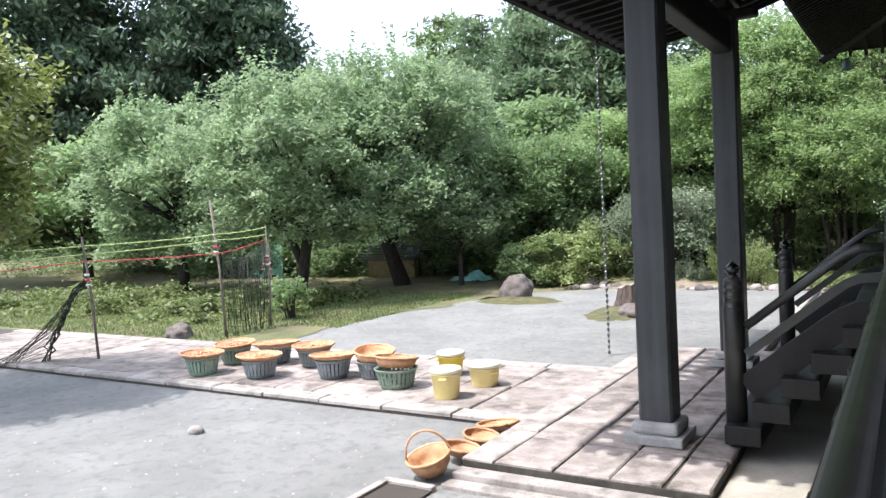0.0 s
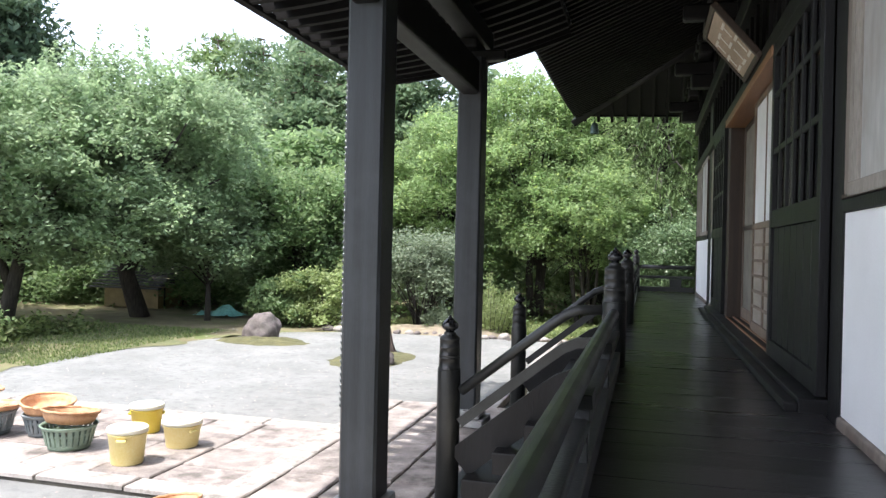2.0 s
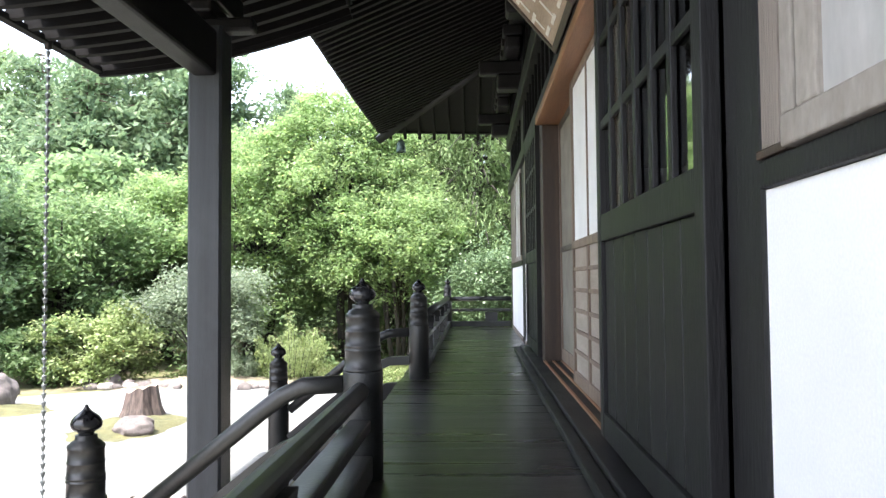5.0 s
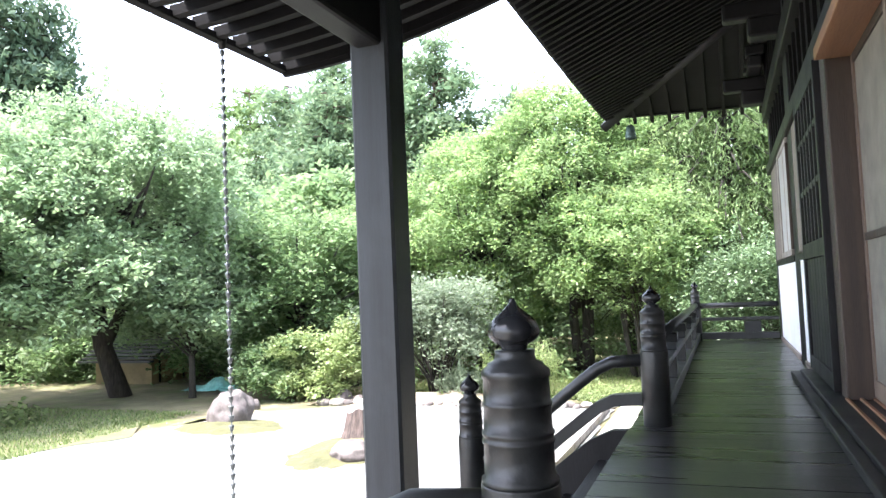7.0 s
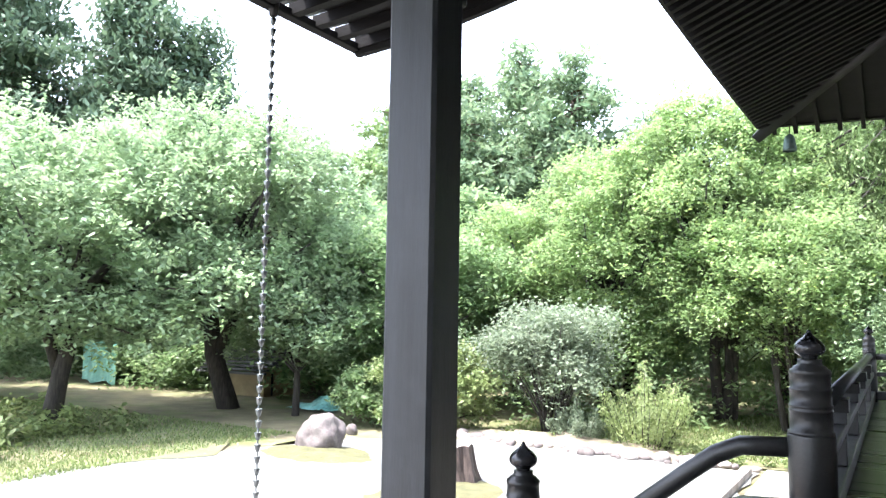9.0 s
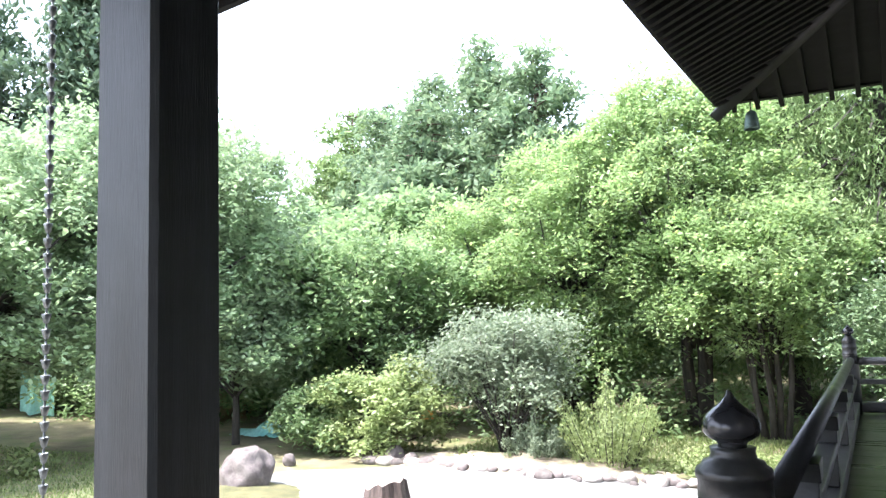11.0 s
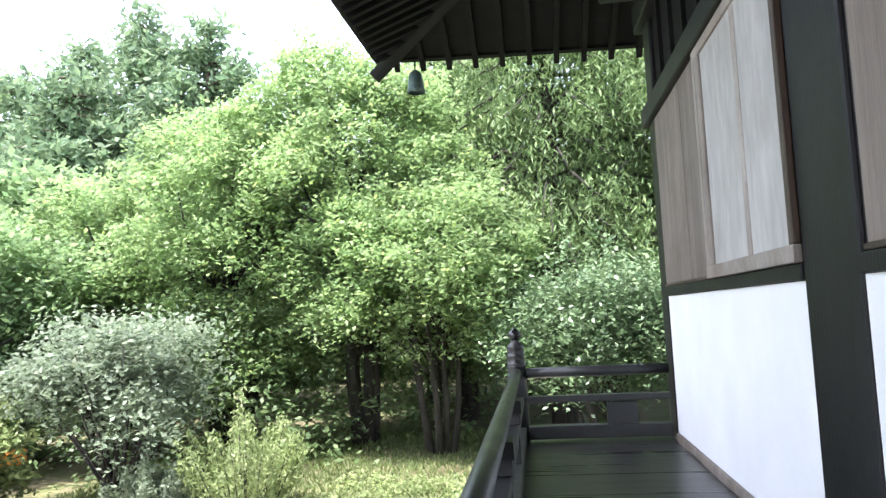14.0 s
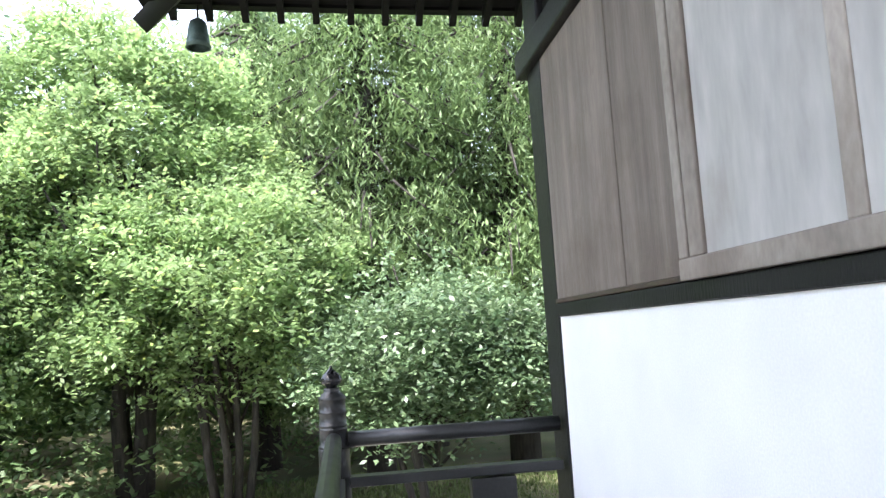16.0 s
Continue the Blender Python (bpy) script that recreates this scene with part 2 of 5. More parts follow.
PLAQUE = material("pale_plaque_wood", (0.30, 0.22, 0.15), (0.46, 0.36, 0.27), 3, 0.6, bump=0.3, stretch=(3, 0.3, 3), fine=50)
PLAQUE_INK = material("faded_white_paint", (0.66, 0.63, 0.56), (0.76, 0.74, 0.68), 6, 0.7)
ORANGE_PAINT = material("orange_painted_metal", (0.70, 0.22, 0.03), (0.80, 0.30, 0.05), 6, 0.45)
LEAF_PLUM = leaf_material("plum_leaf", (0.20, 0.29, 0.155), (0.34, 0.445, 0.25), through_light=0.55, rough=0.5)
LEAF_BROAD = leaf_material("maple_leaf", (0.175, 0.272, 0.108), (0.322, 0.435, 0.19), (0.40, 0.49, 0.15), through_light=0.6, rough=0.5)
LEAF_BACK = leaf_material("woodland_leaf", (0.14, 0.23, 0.10), (0.27, 0.37, 0.17), through_light=0.6, rough=0.5)
LEAF_DEEP = leaf_material("shaded_glossy_leaf", (0.092, 0.158, 0.075), (0.19, 0.27, 0.135), through_light=0.35, rough=0.4)
LEAF_CEDAR = leaf_material("cedar_needle", (0.065, 0.115, 0.07), (0.12, 0.18, 0.105), through_light=0.35, rough=0.7)
LEAF_CYPRESS = leaf_material("cypress_spray", (0.115, 0.185, 0.07), (0.22, 0.31, 0.125), through_light=0.4, rough=0.6)
LEAF_HILL = leaf_material("hill_cypress_spray", (0.11, 0.18, 0.10), (0.21, 0.29, 0.155), through_light=0.5, rough=0.65)
LEAF_PALE = leaf_material("silvery_leaf", (0.15, 0.20, 0.125), (0.245, 0.30, 0.20), through_light=0.5, rough=0.55)
LEAF_LIME = leaf_material("lime_leaf", (0.20, 0.27, 0.10), (0.36, 0.43, 0.19), through_light=0.5, rough=0.55)
LEAF_YELLOW = leaf_material("yellow_green_leaf", (0.13, 0.175, 0.045), (0.26, 0.31, 0.09), through_light=0.45)
# blade colours darkened to stand for shade under the trees
LEAF_GRASS = leaf_material("grass_blade", (0.10, 0.145, 0.05), (0.23, 0.29, 0.11), (0.30, 0.27, 0.15), through_light=0.5, rough=0.55)


# ---- building blocks ----
def box(bm, x0, x1, y0, y1, z0, z1, bevel=0.0):
    made = bmesh.ops.create_cube(bm, size=1.0)["verts"]
    for v in made:
        v.co = Vector((x0 + (v.co.x + 0.5) * (x1 - x0), y0 + (v.co.y + 0.5) * (y1 - y0), z0 + (v.co.z + 0.5) * (z1 - z0)))
    if bevel:
        edges = list({e for v in made for e in v.link_edges})
        bmesh.ops.bevel(bm, geom=edges, offset=bevel, segments=2, affect="EDGES", profile=0.5)
    return made


def lathe(bm, profile, segs=24, at=(0, 0, 0)):
    """A turned shape: profile is a list of (radius, height)."""
    rings = []
    for r, z in profile:
        if r < 1e-5:
            rings.append([bm.verts.new((at[0], at[1], at[2] + z))])
        else:
            rings.append([bm.verts.new((at[0] + r * math.cos(2 * math.pi * i / segs), at[1] + r * math.sin(2 * math.pi * i / segs), at[2] + z)) for i in range(segs)])
    for a, b in zip(rings, rings[1:]):
        for i in range(segs):
            j = (i + 1) % segs
            if len(a) == 1 and len(b) > 1:
                bm.faces.new((a[0], b[j], b[i]))
            elif len(b) == 1 and len(a) > 1:
                bm.faces.new((a[i], a[j], b[0]))
            elif len(a) > 1:
                bm.faces.new((a[i], a[j], b[j], b[i]))
    for f in bm.faces:
        f.smooth = True


def tube(bm, points, radii, segs=10):
    """A round bar along points; radii is one number or one for each point."""
    pts = [Vector(p) for p in points]
    rs = radii if isinstance(radii, (list, tuple)) else [radii] * len(pts)
    rings = []
    for i, p in enumerate(pts):
        d = (pts[min(i + 1, len(pts) - 1)] - pts[max(i - 1, 0)]).normalized()
        u = d.cross(Vector((0, 0, 1)) if abs(d.z) < 0.9 else Vector((1, 0, 0))).normalized()
        w = d.cross(u)
        rings.append([bm.verts.new(p + rs[i] * (math.cos(2 * math.pi * k / segs) * u + math.sin(2 * math.pi * k / segs) * w)) for k in range(segs)])
    for a, b in zip(rings, rings[1:]):
        for k in range(segs):
            f = bm.faces.new((a[k], a[(k + 1) % segs], b[(k + 1) % segs], b[k]))
            f.smooth = True
    bm.faces.new(rings[0][::-1])
    bm.faces.new(rings[-1])


def strip(bm, points, width, thick):
    """A squared bar of that width (along y) and thickness that follows points in the plane of x and z."""
    rows = []
    for i, (x, y, z) in enumerate(points):
        a, b = points[max(i - 1, 0)], points[min(i + 1, len(points) - 1)]
        d = Vector((b[0] - a[0], 0, b[2] - a[2])).normalized()
        up = Vector((-d.z, 0, d.x)) * (1 if d.x >= 0 else -1)
        c = Vector((x, y, z))
        h, k = up * thick / 2, Vector((0, width / 2, 0))
        rows.append([bm.verts.new(c + s * h + q * k) for s, q in ((1, 1), (1, -1), (-1, -1), (-1, 1))])
    for a, b in zip(rows, rows[1:]):
        for k in range(4):
            bm.faces.new((a[k], a[(k + 1) % 4], b[(k + 1) % 4], b[k]))
    bm.faces.new(rows[0][::-1])
    bm.faces.new(rows[-1])


def mesh_of(name, bm, mat):
    bmesh.ops.recalc_face_normals(bm, faces=bm.faces)
    me = bpy.data.meshes.new(name)
    bm.to_mesh(me)
    bm.free()
    me.materials.append(mat)
    return me


def part(name, bm, mat, parent=None, label=""):
    ob = new(name, mesh_of(name, bm, mat))
    if parent:
        ob.parent = parent
        ob.matrix_parent_inverse = parent.matrix_basis.inverted()
    return tagged(ob, label)


def local(name, bm, mat, parent, label=""):
    """A part whose mesh is given in its thing's own axes."""
    ob = new(name, mesh_of(name, bm, mat))
    ob.parent = parent
    return tagged(ob, label)


def thing(name, at, label, category, group="", kind="", turn=0):
    ob = new(name)
    ob.empty_display_size = 0.2
    ob.matrix_basis = pose(*at, 0, 0, turn)
    return tagged(ob, label, category, group, kind)


def fast_mesh(name, verts, quads, mat, smooth=False):
    me = bpy.data.meshes.new(name)
    v, q = np.asarray(verts, np.float32), np.asarray(quads, np.int32)
    me.vertices.add(len(v))
    me.vertices.foreach_set("co", v.ravel())
    me.loops.add(q.size)
    me.loops.foreach_set("vertex_index", q.ravel())
    me.polygons.add(len(q))
    me.polygons.foreach_set("loop_start", np.arange(0, q.size, q.shape[1], dtype=np.int32))
    me.update(calc_edges=True)
    me.materials.append(mat)
    return me


# ---- ground, paths and paving ----
GROUND, PATH_TOP, PAD_TOP = -1.52, -1.43, -1.35


def flat(name, outline, z, mat, label, category, thick=0.0):
    bm = bmesh.new()
    vs = [bm.verts.new((x, y, z)) for x, y in outline]
    f = bm.faces.new(vs)
    if thick:
        for v in bmesh.ops.extrude_face_region(bm, geom=[f])["geom"]:
            if isinstance(v, bmesh.types.BMVert):
                v.co.z -= thick
    return tagged(part(name, bm, mat), label, category, kind="structure")


def wavy(points, amount, seed, step=0.5):
    """A closed outline with small irregular bends."""
    rnd, out = random.Random(seed), []
    for (x0, y0), (x1, y1) in zip(points, points[1:] + points[:1]):
        k = max(1, int(math.hypot(x1 - x0, y1 - y0) / step))
        for i in range(k):
            out.append((x0 + (x1 - x0) * i / k + rnd.uniform(-amount, amount), y0 + (y1 - y0) * i / k + rnd.uniform(-amount, amount)))
    return out


bm = bmesh.new()
bmesh.ops.create_grid(bm, x_segments=90, y_segments=90, size=1.0)
for v in bm.verts:
    sx, sy = v.co.x, v.co.y
    x, y = math.copysign(abs(sx) ** 3.2, sx) * 1200 - 4, math.copysign(abs(sy) ** 3.2, sy) * 1200 + 12
    far = max(0.0, math.hypot(x + 4, y - 10) - 24)
    v.co = Vector((x, y, GROUND - 0.03 + (0.10 * noise.noise((x * 0.35, y * 0.35, 0)) if far > 0 else 0) + min(far * 0.03, 3)))
ground = tagged(part("ground", bm, EARTH), "brown leafy woodland earth around the garden", "ground", kind="structure")

gravel = flat("gravel_court", wavy([(-0.75, -14), (-0.75, 19.3), (-3.0, 19.5), (-6.4, 19.3), (-8.2, 18.2), (-9.4, 15.2), (-10.2, 12.2), (-11.6, 9.6), (-13, 8.8),
                                    (-26, 9.0), (-26, -14)], 0.07, 3), GROUND, GRAVEL, "raked fine grey gravel court", "gravel")
lawn = flat("lawn", wavy([(-9.6, 9.6), (-9.9, 13.0), (-9.0, 15.4), (-10.5, 17.6), (-16, 18.5), (-34, 22), (-34, 9.1), (-13, 9.1)], 0.12, 5), GROUND + 0.012, LAWN,
            "rough grass beside the gravel, toned down for tree shade", "grass")
far_lawn = flat("far_lawn", wavy([(-6.5, 20.6), (-2.4, 20.4), (-1.2, 19.7), (2.5, 19.6), (9, 21), (9, 34), (-4, 30), (-6.5, 24)], 0.15, 6), GROUND + 0.012, LAWN, "bright grass strip under the trees", "grass")

apron = tagged(part("concrete_apron", (lambda b: (box(b, -0.62, 6, -14, 19.3, GROUND - 0.2, GROUND + 0.06), b)[1])(bmesh.new()), CONCRETE),
               "worn concrete apron under the veranda", "pavement", kind="structure")
bm = bmesh.new()
box(bm, -0.98, -0.82, 10.5, 19.1, GROUND - 0.1, GROUND + 0.11, 0.015)
drain = tagged(part("drain_kerb", bm, KERB), "brown stone kerb of the rain gutter", "kerb", kind="structure")

stair_pad = tagged(part("stair_pad", (lambda b: (box(b, -2.44, -0.27, 4.62, 10.42, GROUND - 0.2, PAD_TOP - 0.03), b)[1])(bmesh.new()), JOINT),
                   "raised stone landing in front of the steps", "pavement", kind="structure")
bm = bmesh.new()
box(bm, -2.44, -0.25, 4.42, 4.60, GROUND - 0.1, PAD_TOP - 0.075, 0.012)
box(bm, -2.45, -0.25, 4.24, 4.416, GROUND - 0.1, PAD_TOP - 0.13, 0.012)
pad_steps = tagged(part("pad_side_step", bm, KERB), "low stained stone step beside the landing", "step", kind="structure")
# no groove is cut: a dark strip stands for the slot's shaded depth
slot = tagged(part("slot_shade_strip", (lambda q: (box(q, -2.60, -2.50, 9.06, 10.7, GROUND - 0.05, GROUND + 0.012), q)[1])(bmesh.new()), DARK_VOID),
              "flat strip in shade-dark colour standing for the drain slot beside the landing", "drain", kind="structure")
stone_path = tagged(part("stone_path", (lambda b: (box(b, -24, -2.45, 6.12, 9.02, GROUND - 0.2, PATH_TOP - 0.03), b)[1])(bmesh.new()), JOINT),
                    "stone paved path crossing the gravel", "pavement", kind="structure")


def rock(name, at, size, mat, label, category, seed, flat_top=None, group="", cuts=4):
    bm = bmesh.new()
    bmesh.ops.create_icosphere(bm, subdivisions=cuts, radius=1.0)
    for v in bm.verts:
        p = v.co.copy()
        k = 1 + 0.30 * noise.noise(p * 1.1 + Vector((seed, 0, 0))) + 0.14 * noise.noise(p * 2.7 + Vector((0, seed, 0))) + 0.05 * noise.noise(p * 6 + Vector((seed, seed, 0)))
        v.co = Vector((p.x * size[0], p.y * size[1], p.z * size[2])) * k
        if flat_top is not None and v.co.z > flat_top * size[2]:
            v.co.z = flat_top * size[2] + 0.12 * (v.co.z - flat_top * size[2])
    for f in bm.faces:
        f.smooth = True
    ob = new(name, mesh_of(name, bm, mat))
    ob.location = at
    return tagged(ob, label, category, group)


def mound(name, at, size, seed, label):
    bm = bmesh.new()
    bmesh.ops.create_grid(bm, x_segments=22, y_segments=22, size=1.0)
    for v in bm.verts:
        r = math.hypot(v.co.x, v.co.y)
        a = math.atan2(v.co.y, v.co.x)
        edge = 0.82 + 0.16 * noise.noise((math.cos(a) * 1.3 + seed, math.sin(a) * 1.3, 0))
        z = max(-0.03, (1 - r / edge) * 0.14 + 0.03 * noise.noise((v.co.x * 4, v.co.y * 4, seed)))
        v.co = Vector((v.co.x * size[0], v.co.y * size[1], z))
    ob = new(name, mesh_of(name, bm, MOSS))
    ob.location = at
    return tagged(ob, label, "moss", kind="stuff")


rock("boulder", (-7.85, 16.78, GROUND + 0.22), (0.43, 0.41, 0.46), ROCK, "rounded pinkish-grey boulder on a moss mound", "rock", 1.7)
mound("moss_mound", (-7.7, 16.5, GROUND), (1.35, 0.95), 2.0, "yellow-green moss mound round the boulder")
stump = thing("tree_stump", (-4.5, 15.9, GROUND), "split brown tree stump with a slanting bleached top", "stump")
rnd = random.Random(9)
bm = bmesh.new()
rings = []
sides = [(0.86 + rnd.uniform(0, 0.28), rnd.uniform(-0.10, 0.10)) for k in range(22)]
for f in (0.0, 0.12, 0.4, 0.75, 1.0):
    rings.append([bm.verts.new((0.30 * (1.22 - 0.34 * f + 0.25 * (1 - f) ** 6) * q * math.cos(2 * math.pi * k / 22 + j * 0.3), 0.28 * (1.22 - 0.34 * f + 0.25 * (1 - f) ** 6) * q * math.sin(2 * math.pi * k / 22 + j * 0.3),
                                (0.50 + 0.07 * math.cos(2 * math.pi * k / 22) + 0.25 * j) * f - 0.04 * (1 - f))) for k, (q, j) in enumerate(sides)])
for a, b in zip(rings, rings[1:]):
    for k in range(22):
        bm.faces.new((a[k], a[(k + 1) % 22], b[(k + 1) % 22], b[k]))
rim = [v.co.copy() for v in rings[-1]]
local("stump_side", bm, STUMP_SIDE, stump)
bm = bmesh.new()
centre = bm.verts.new((0, 0, sum(p.z for p in rim) / 22 - 0.03))
ring = [bm.verts.new(p) for p in rim]
for k in range(22):
    bm.faces.new((ring[k], ring[(k + 1) % 22], centre))
local("stump_top", bm, STUMP_TOP, stump, "bleached cut face")
rock("small_rock", (-3.95, 14.35, GROUND + 0.10), (0.32, 0.24, 0.18), ROCK, "low brown stone beside the tree stump", "rock", 8.1)
mound("moss_mound", (-4.3, 14.95, GROUND), (1.0, 1.5), 6.0, "dry yellow moss mound round the rocks")
rock("lawn_stone", (-12.3, 9.5, GROUND + 0.09), (0.30, 0.25, 0.23), ROCK, "dark grey stone at the lawn's edge", "rock", 3.3)
rock("pebble", (-6.0, 4.6, GROUND + 0.03), (0.10, 0.08, 0.06), KERB, "single white stone lying on the gravel", "stone", 4.4, cuts=2)

# ---- veranda ----
DECK_X0, WALL_X, Y_BACK, Y_END = 0.80, 2.15, -9.0, 16.42
bm = bmesh.new()
box(bm, DECK_X0 + 0.05, 1.02, Y_BACK, Y_END, -0.30, -0.045, 0.008)
box(bm, DECK_X0 + 0.05, WALL_X, 16.22, Y_END - 0.003, -0.299, -0.046, 0.008)
veranda = tagged(part("veranda_floor", bm, BLACK_WOOD), "dark polished board floor of the veranda", "floor", kind="structure")
for y0 in [Y_BACK + 2.4 * i for i in range(11)]:
    bm = bmesh.new()
    box(bm, 0.86, 1.02, y0, y0 + 0.16, GROUND, -0.302, 0.01)
    part("floor_post", bm, BLACK_WOOD, veranda)
# added sheet whose dark colour stands for the shade under the veranda
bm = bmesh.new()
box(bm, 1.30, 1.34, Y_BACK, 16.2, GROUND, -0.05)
tagged(part("crawl_space_wall", bm, DARK_VOID), "plain sheet in shade-dark colour closing the space under the veranda", "wall", kind="structure")


def onion(r, h, z):
    """The profile of an onion-shaped post cap."""
    shape = ((0.50, 0.0), (0.49, 0.05), (0.55, 0.10), (0.74, 0.15), (0.90, 0.21), (0.98, 0.28), (1.0, 0.35), (0.985, 0.42), (0.93, 0.50), (0.82, 0.58),
             (0.65, 0.66), (0.46, 0.73), (0.30, 0.80), (0.19, 0.87), (0.13, 0.93), (0.11, 0.97), (0.07, 0.995), (0.0, 1.0))
    return [(r * a, z + h * b) for a, b in shape]


def crisp(bm, limit=0.25):
    """Keeps the turned rings' edges sharp."""
    for e in bm.edges:
        if len(e.link_faces) == 2 and e.calc_face_angle() > limit:
            e.smooth = False


def cap_post(name, at, foot, top, r, label, group, ball):
    """A round railing post with ringed collar and an onion cap; foot and top are heights."""
    t = thing(name, (at[0], at[1], foot), label, "railing post", group)
    H = top - foot
    cap_h = ball * 1.98
    body = H - cap_h
    bm = bmesh.new()
    lathe(bm, [(0, 0), (r, 0), (r, body - 0.30), (r * 0.99, body - 0.295), (0, body - 0.295)], 28)
    local("shaft", bm, BLACK_RAIL, t)
    bm = bmesh.new()
    c = body - 0.295
    prof = [(0, c)] + [(r * a, c + h) for a, h in (
        (0.98, 0.0), (0.98, 0.012), (0.90, 0.016), (0.885, 0.088), (0.92, 0.090), (0.92, 0.097), (0.885, 0.099), (0.885, 0.106), (0.92, 0.108), (0.92, 0.115), (0.875, 0.117),
        (0.855, 0.170), (0.89, 0.172), (0.89, 0.179), (0.855, 0.181), (0.84, 0.232), (0.875, 0.234), (0.88, 0.244), (0.85, 0.252), (0.72, 0.260), (0.70, 0.266), (0.54, 0.272), (0.50, 0.284), (0.52, 0.2945))] + [(0, c + 0.2945)]
    lathe(bm, prof, 28)
    crisp(bm)
    local("collar", bm, BLACK_RAIL, t, "ringed metal collar")
    bm = bmesh.new()
    lathe(bm, [(0, body)] + onion(ball, cap_h, body), 28)
    local("onion_cap", bm, CAP_METAL, t, "glossy black onion-shaped cap")
    return t


POST_X = 0.965
for y in (5.86, 9.21):
    cap_post("railing_post", (POST_X, y), -0.30, 0.880, 0.089, "black round veranda post with onion cap at the stair head", "stair head posts", 0.059)
cap_post("railing_post", (POST_X, 16.32), -0.04, 0.895, 0.078, "black round corner post with onion cap at the veranda end", "", 0.056)
for y in (5.86, 9.21):
    cap_post("newel_post", (-0.295, y + 0.02), PAD_TOP, 0.318, 0.092, "black round newel post with onion cap at the stair foot", "stair foot posts", 0.068)


def railing(name, a, b, label, step=1.45, drop=1.0):
    """A low temple railing between two points: ground beam, flat middle rail, round top rail and blocks."""
    a, b = Vector((*a, 0)), Vector((*b, 0))
    t = thing(name, a, label, "railing")
    K = drop
    d = (b - a).normalized()
    L = (b - a).length

    def beam(nm, z0, z1, w, bevel=0.008):
        bm = bmesh.new()
        made = box(bm, 0, L, -w / 2, w / 2, z0 * K, z0 * K + z1 - z0, bevel)
        bmesh.ops.transform(bm, matrix=Matrix.Translation(a) @ d.to_track_quat("X", "Z").to_matrix().to_4x4(), verts=bm.verts)
        part(nm, bm, BLACK_RAIL, t)
    beam("ground_beam", 0.02, 0.12, 0.11)
    beam("middle_rail", 0.285, 0.335, 0.095)
    bm = bmesh.new()
    tube(bm, [a + Vector((0, 0, 0.505 * K)), b + Vector((0, 0, 0.505 * K))], 0.040, 14)
    part("top_rail", bm, BLACK_RAIL, t)
    n = max(1, round(L / step))
    for i in range(1, n):
        p = a + d * (L * i / n)
        bm = bmesh.new()
        box(bm, -0.045, 0.045, -0.045, 0.045, 0.118, 0.287, 0.005)
        box(bm, -0.055, 0.055, -0.05, 0.05, 0.333, 0.40, 0.005)
        box(bm, -0.09, 0.09, -0.06, 0.06, 0.395, 0.468, 0.004)
        for v in bm.verts:
            if 0.39 < v.co.z < 0.43:
                v.co.x *= 0.62
        for v in bm.verts:
            v.co.z *= K
        bmesh.ops.transform(bm, matrix=Matrix.Translation(p) @ d.to_track_quat("X", "Z").to_matrix().to_4x4(), verts=bm.verts)
        part("strut_block", bm, BLACK_RAIL, t)
    return t


railing("veranda_railing", (POST_X, 9.30), (POST_X, 16.25), "low black wooden railing along the veranda edge", 1.45, 1.05)
railing("veranda_railing", (POST_X, Y_BACK), (POST_X, 5.77), "low black wooden railing along the veranda edge", 1.45, 0.77)
end_rail = railing("end_railing", (POST_X + 0.07, 16.32), (2.12, 16.32), "low black wooden railing across the veranda end", 2.0, 1.04)
bm = bmesh.new()
box(bm, 1.64, 1.87, 16.28, 16.36, 0.118, 0.287, 0.006)
part("strut_block", bm, BLACK_RAIL, end_rail)

# ---- stair ----
stair = thing("wooden_stair", (0.3, 7.53, PAD_TOP), "black wooden steps from the veranda to the stone landing", "stairs")
RISE, RUN = 1.35 / 6, 0.235
for i in range(5):
    z = -RISE * (i + 1)
    x1 = 0.86 - RUN * i
    bm = bmesh.new()
    box(bm, x1 - RUN - 0.05, x1 + 0.02, 5.66, 9.41, z - 0.17, z, 0.012)
    part("tread", bm, BLACK_WOOD, stair)


def stair_line(dz):
    pts = [(0.88, 0.455 + dz), (0.70, 0.445 + dz), (0.60, 0.40 + dz), (0.50, 0.325 + dz)]
    return pts + [(-0.19, 0.325 + dz - 0.69 * 0.80)]


for y in (5.86, 9.21):
    t = thing("stair_handrail", (0.3, y, -0.9), "black sloping handrail with two bars beside the steps", "handrail", "stair handrails")
    bm = bmesh.new()
    tube(bm, [(x, y, z) for x, z in stair_line(-0.045)], 0.040, 14)
    part("top_rail", bm, BLACK_RAIL, t)
    bm = bmesh.new()
    strip(bm, [(x, y, z) for x, z in stair_line(-0.29)], 0.075, 0.075)
    part("lower_rail", bm, BLACK_RAIL, t)
    bm = bmesh.new()
    strip(bm, [(x, y, z) for x, z in stair_line(-0.60)], 0.07, 0.24)
    part("stringer", bm, BLACK_WOOD, t)

# ---- porch ----
PIL_X, PORCH_Y0, PORCH_Y1, EAVE_X = -0.965, 3.78, 11.38, -3.05
for y in (5.80, 9.35):
    t = thing("porch_pillar", (PIL_X, y, PAD_TOP), "square black porch pillar on a grey stone base", "pillar", "porch pillars")
    h = 0.155
    bm = bmesh.new()
    vs = box(bm, -h, h, -h, h, 0.20, 4.55)
    bmesh.ops.bevel(bm, geom=[e for e in bm.edges if abs(e.verts[0].co.z - e.verts[1].co.z) > 1], offset=0.022, segments=1, affect="EDGES")
    local("shaft", bm, PILLAR_WOOD, t)
    bm = bmesh.new()
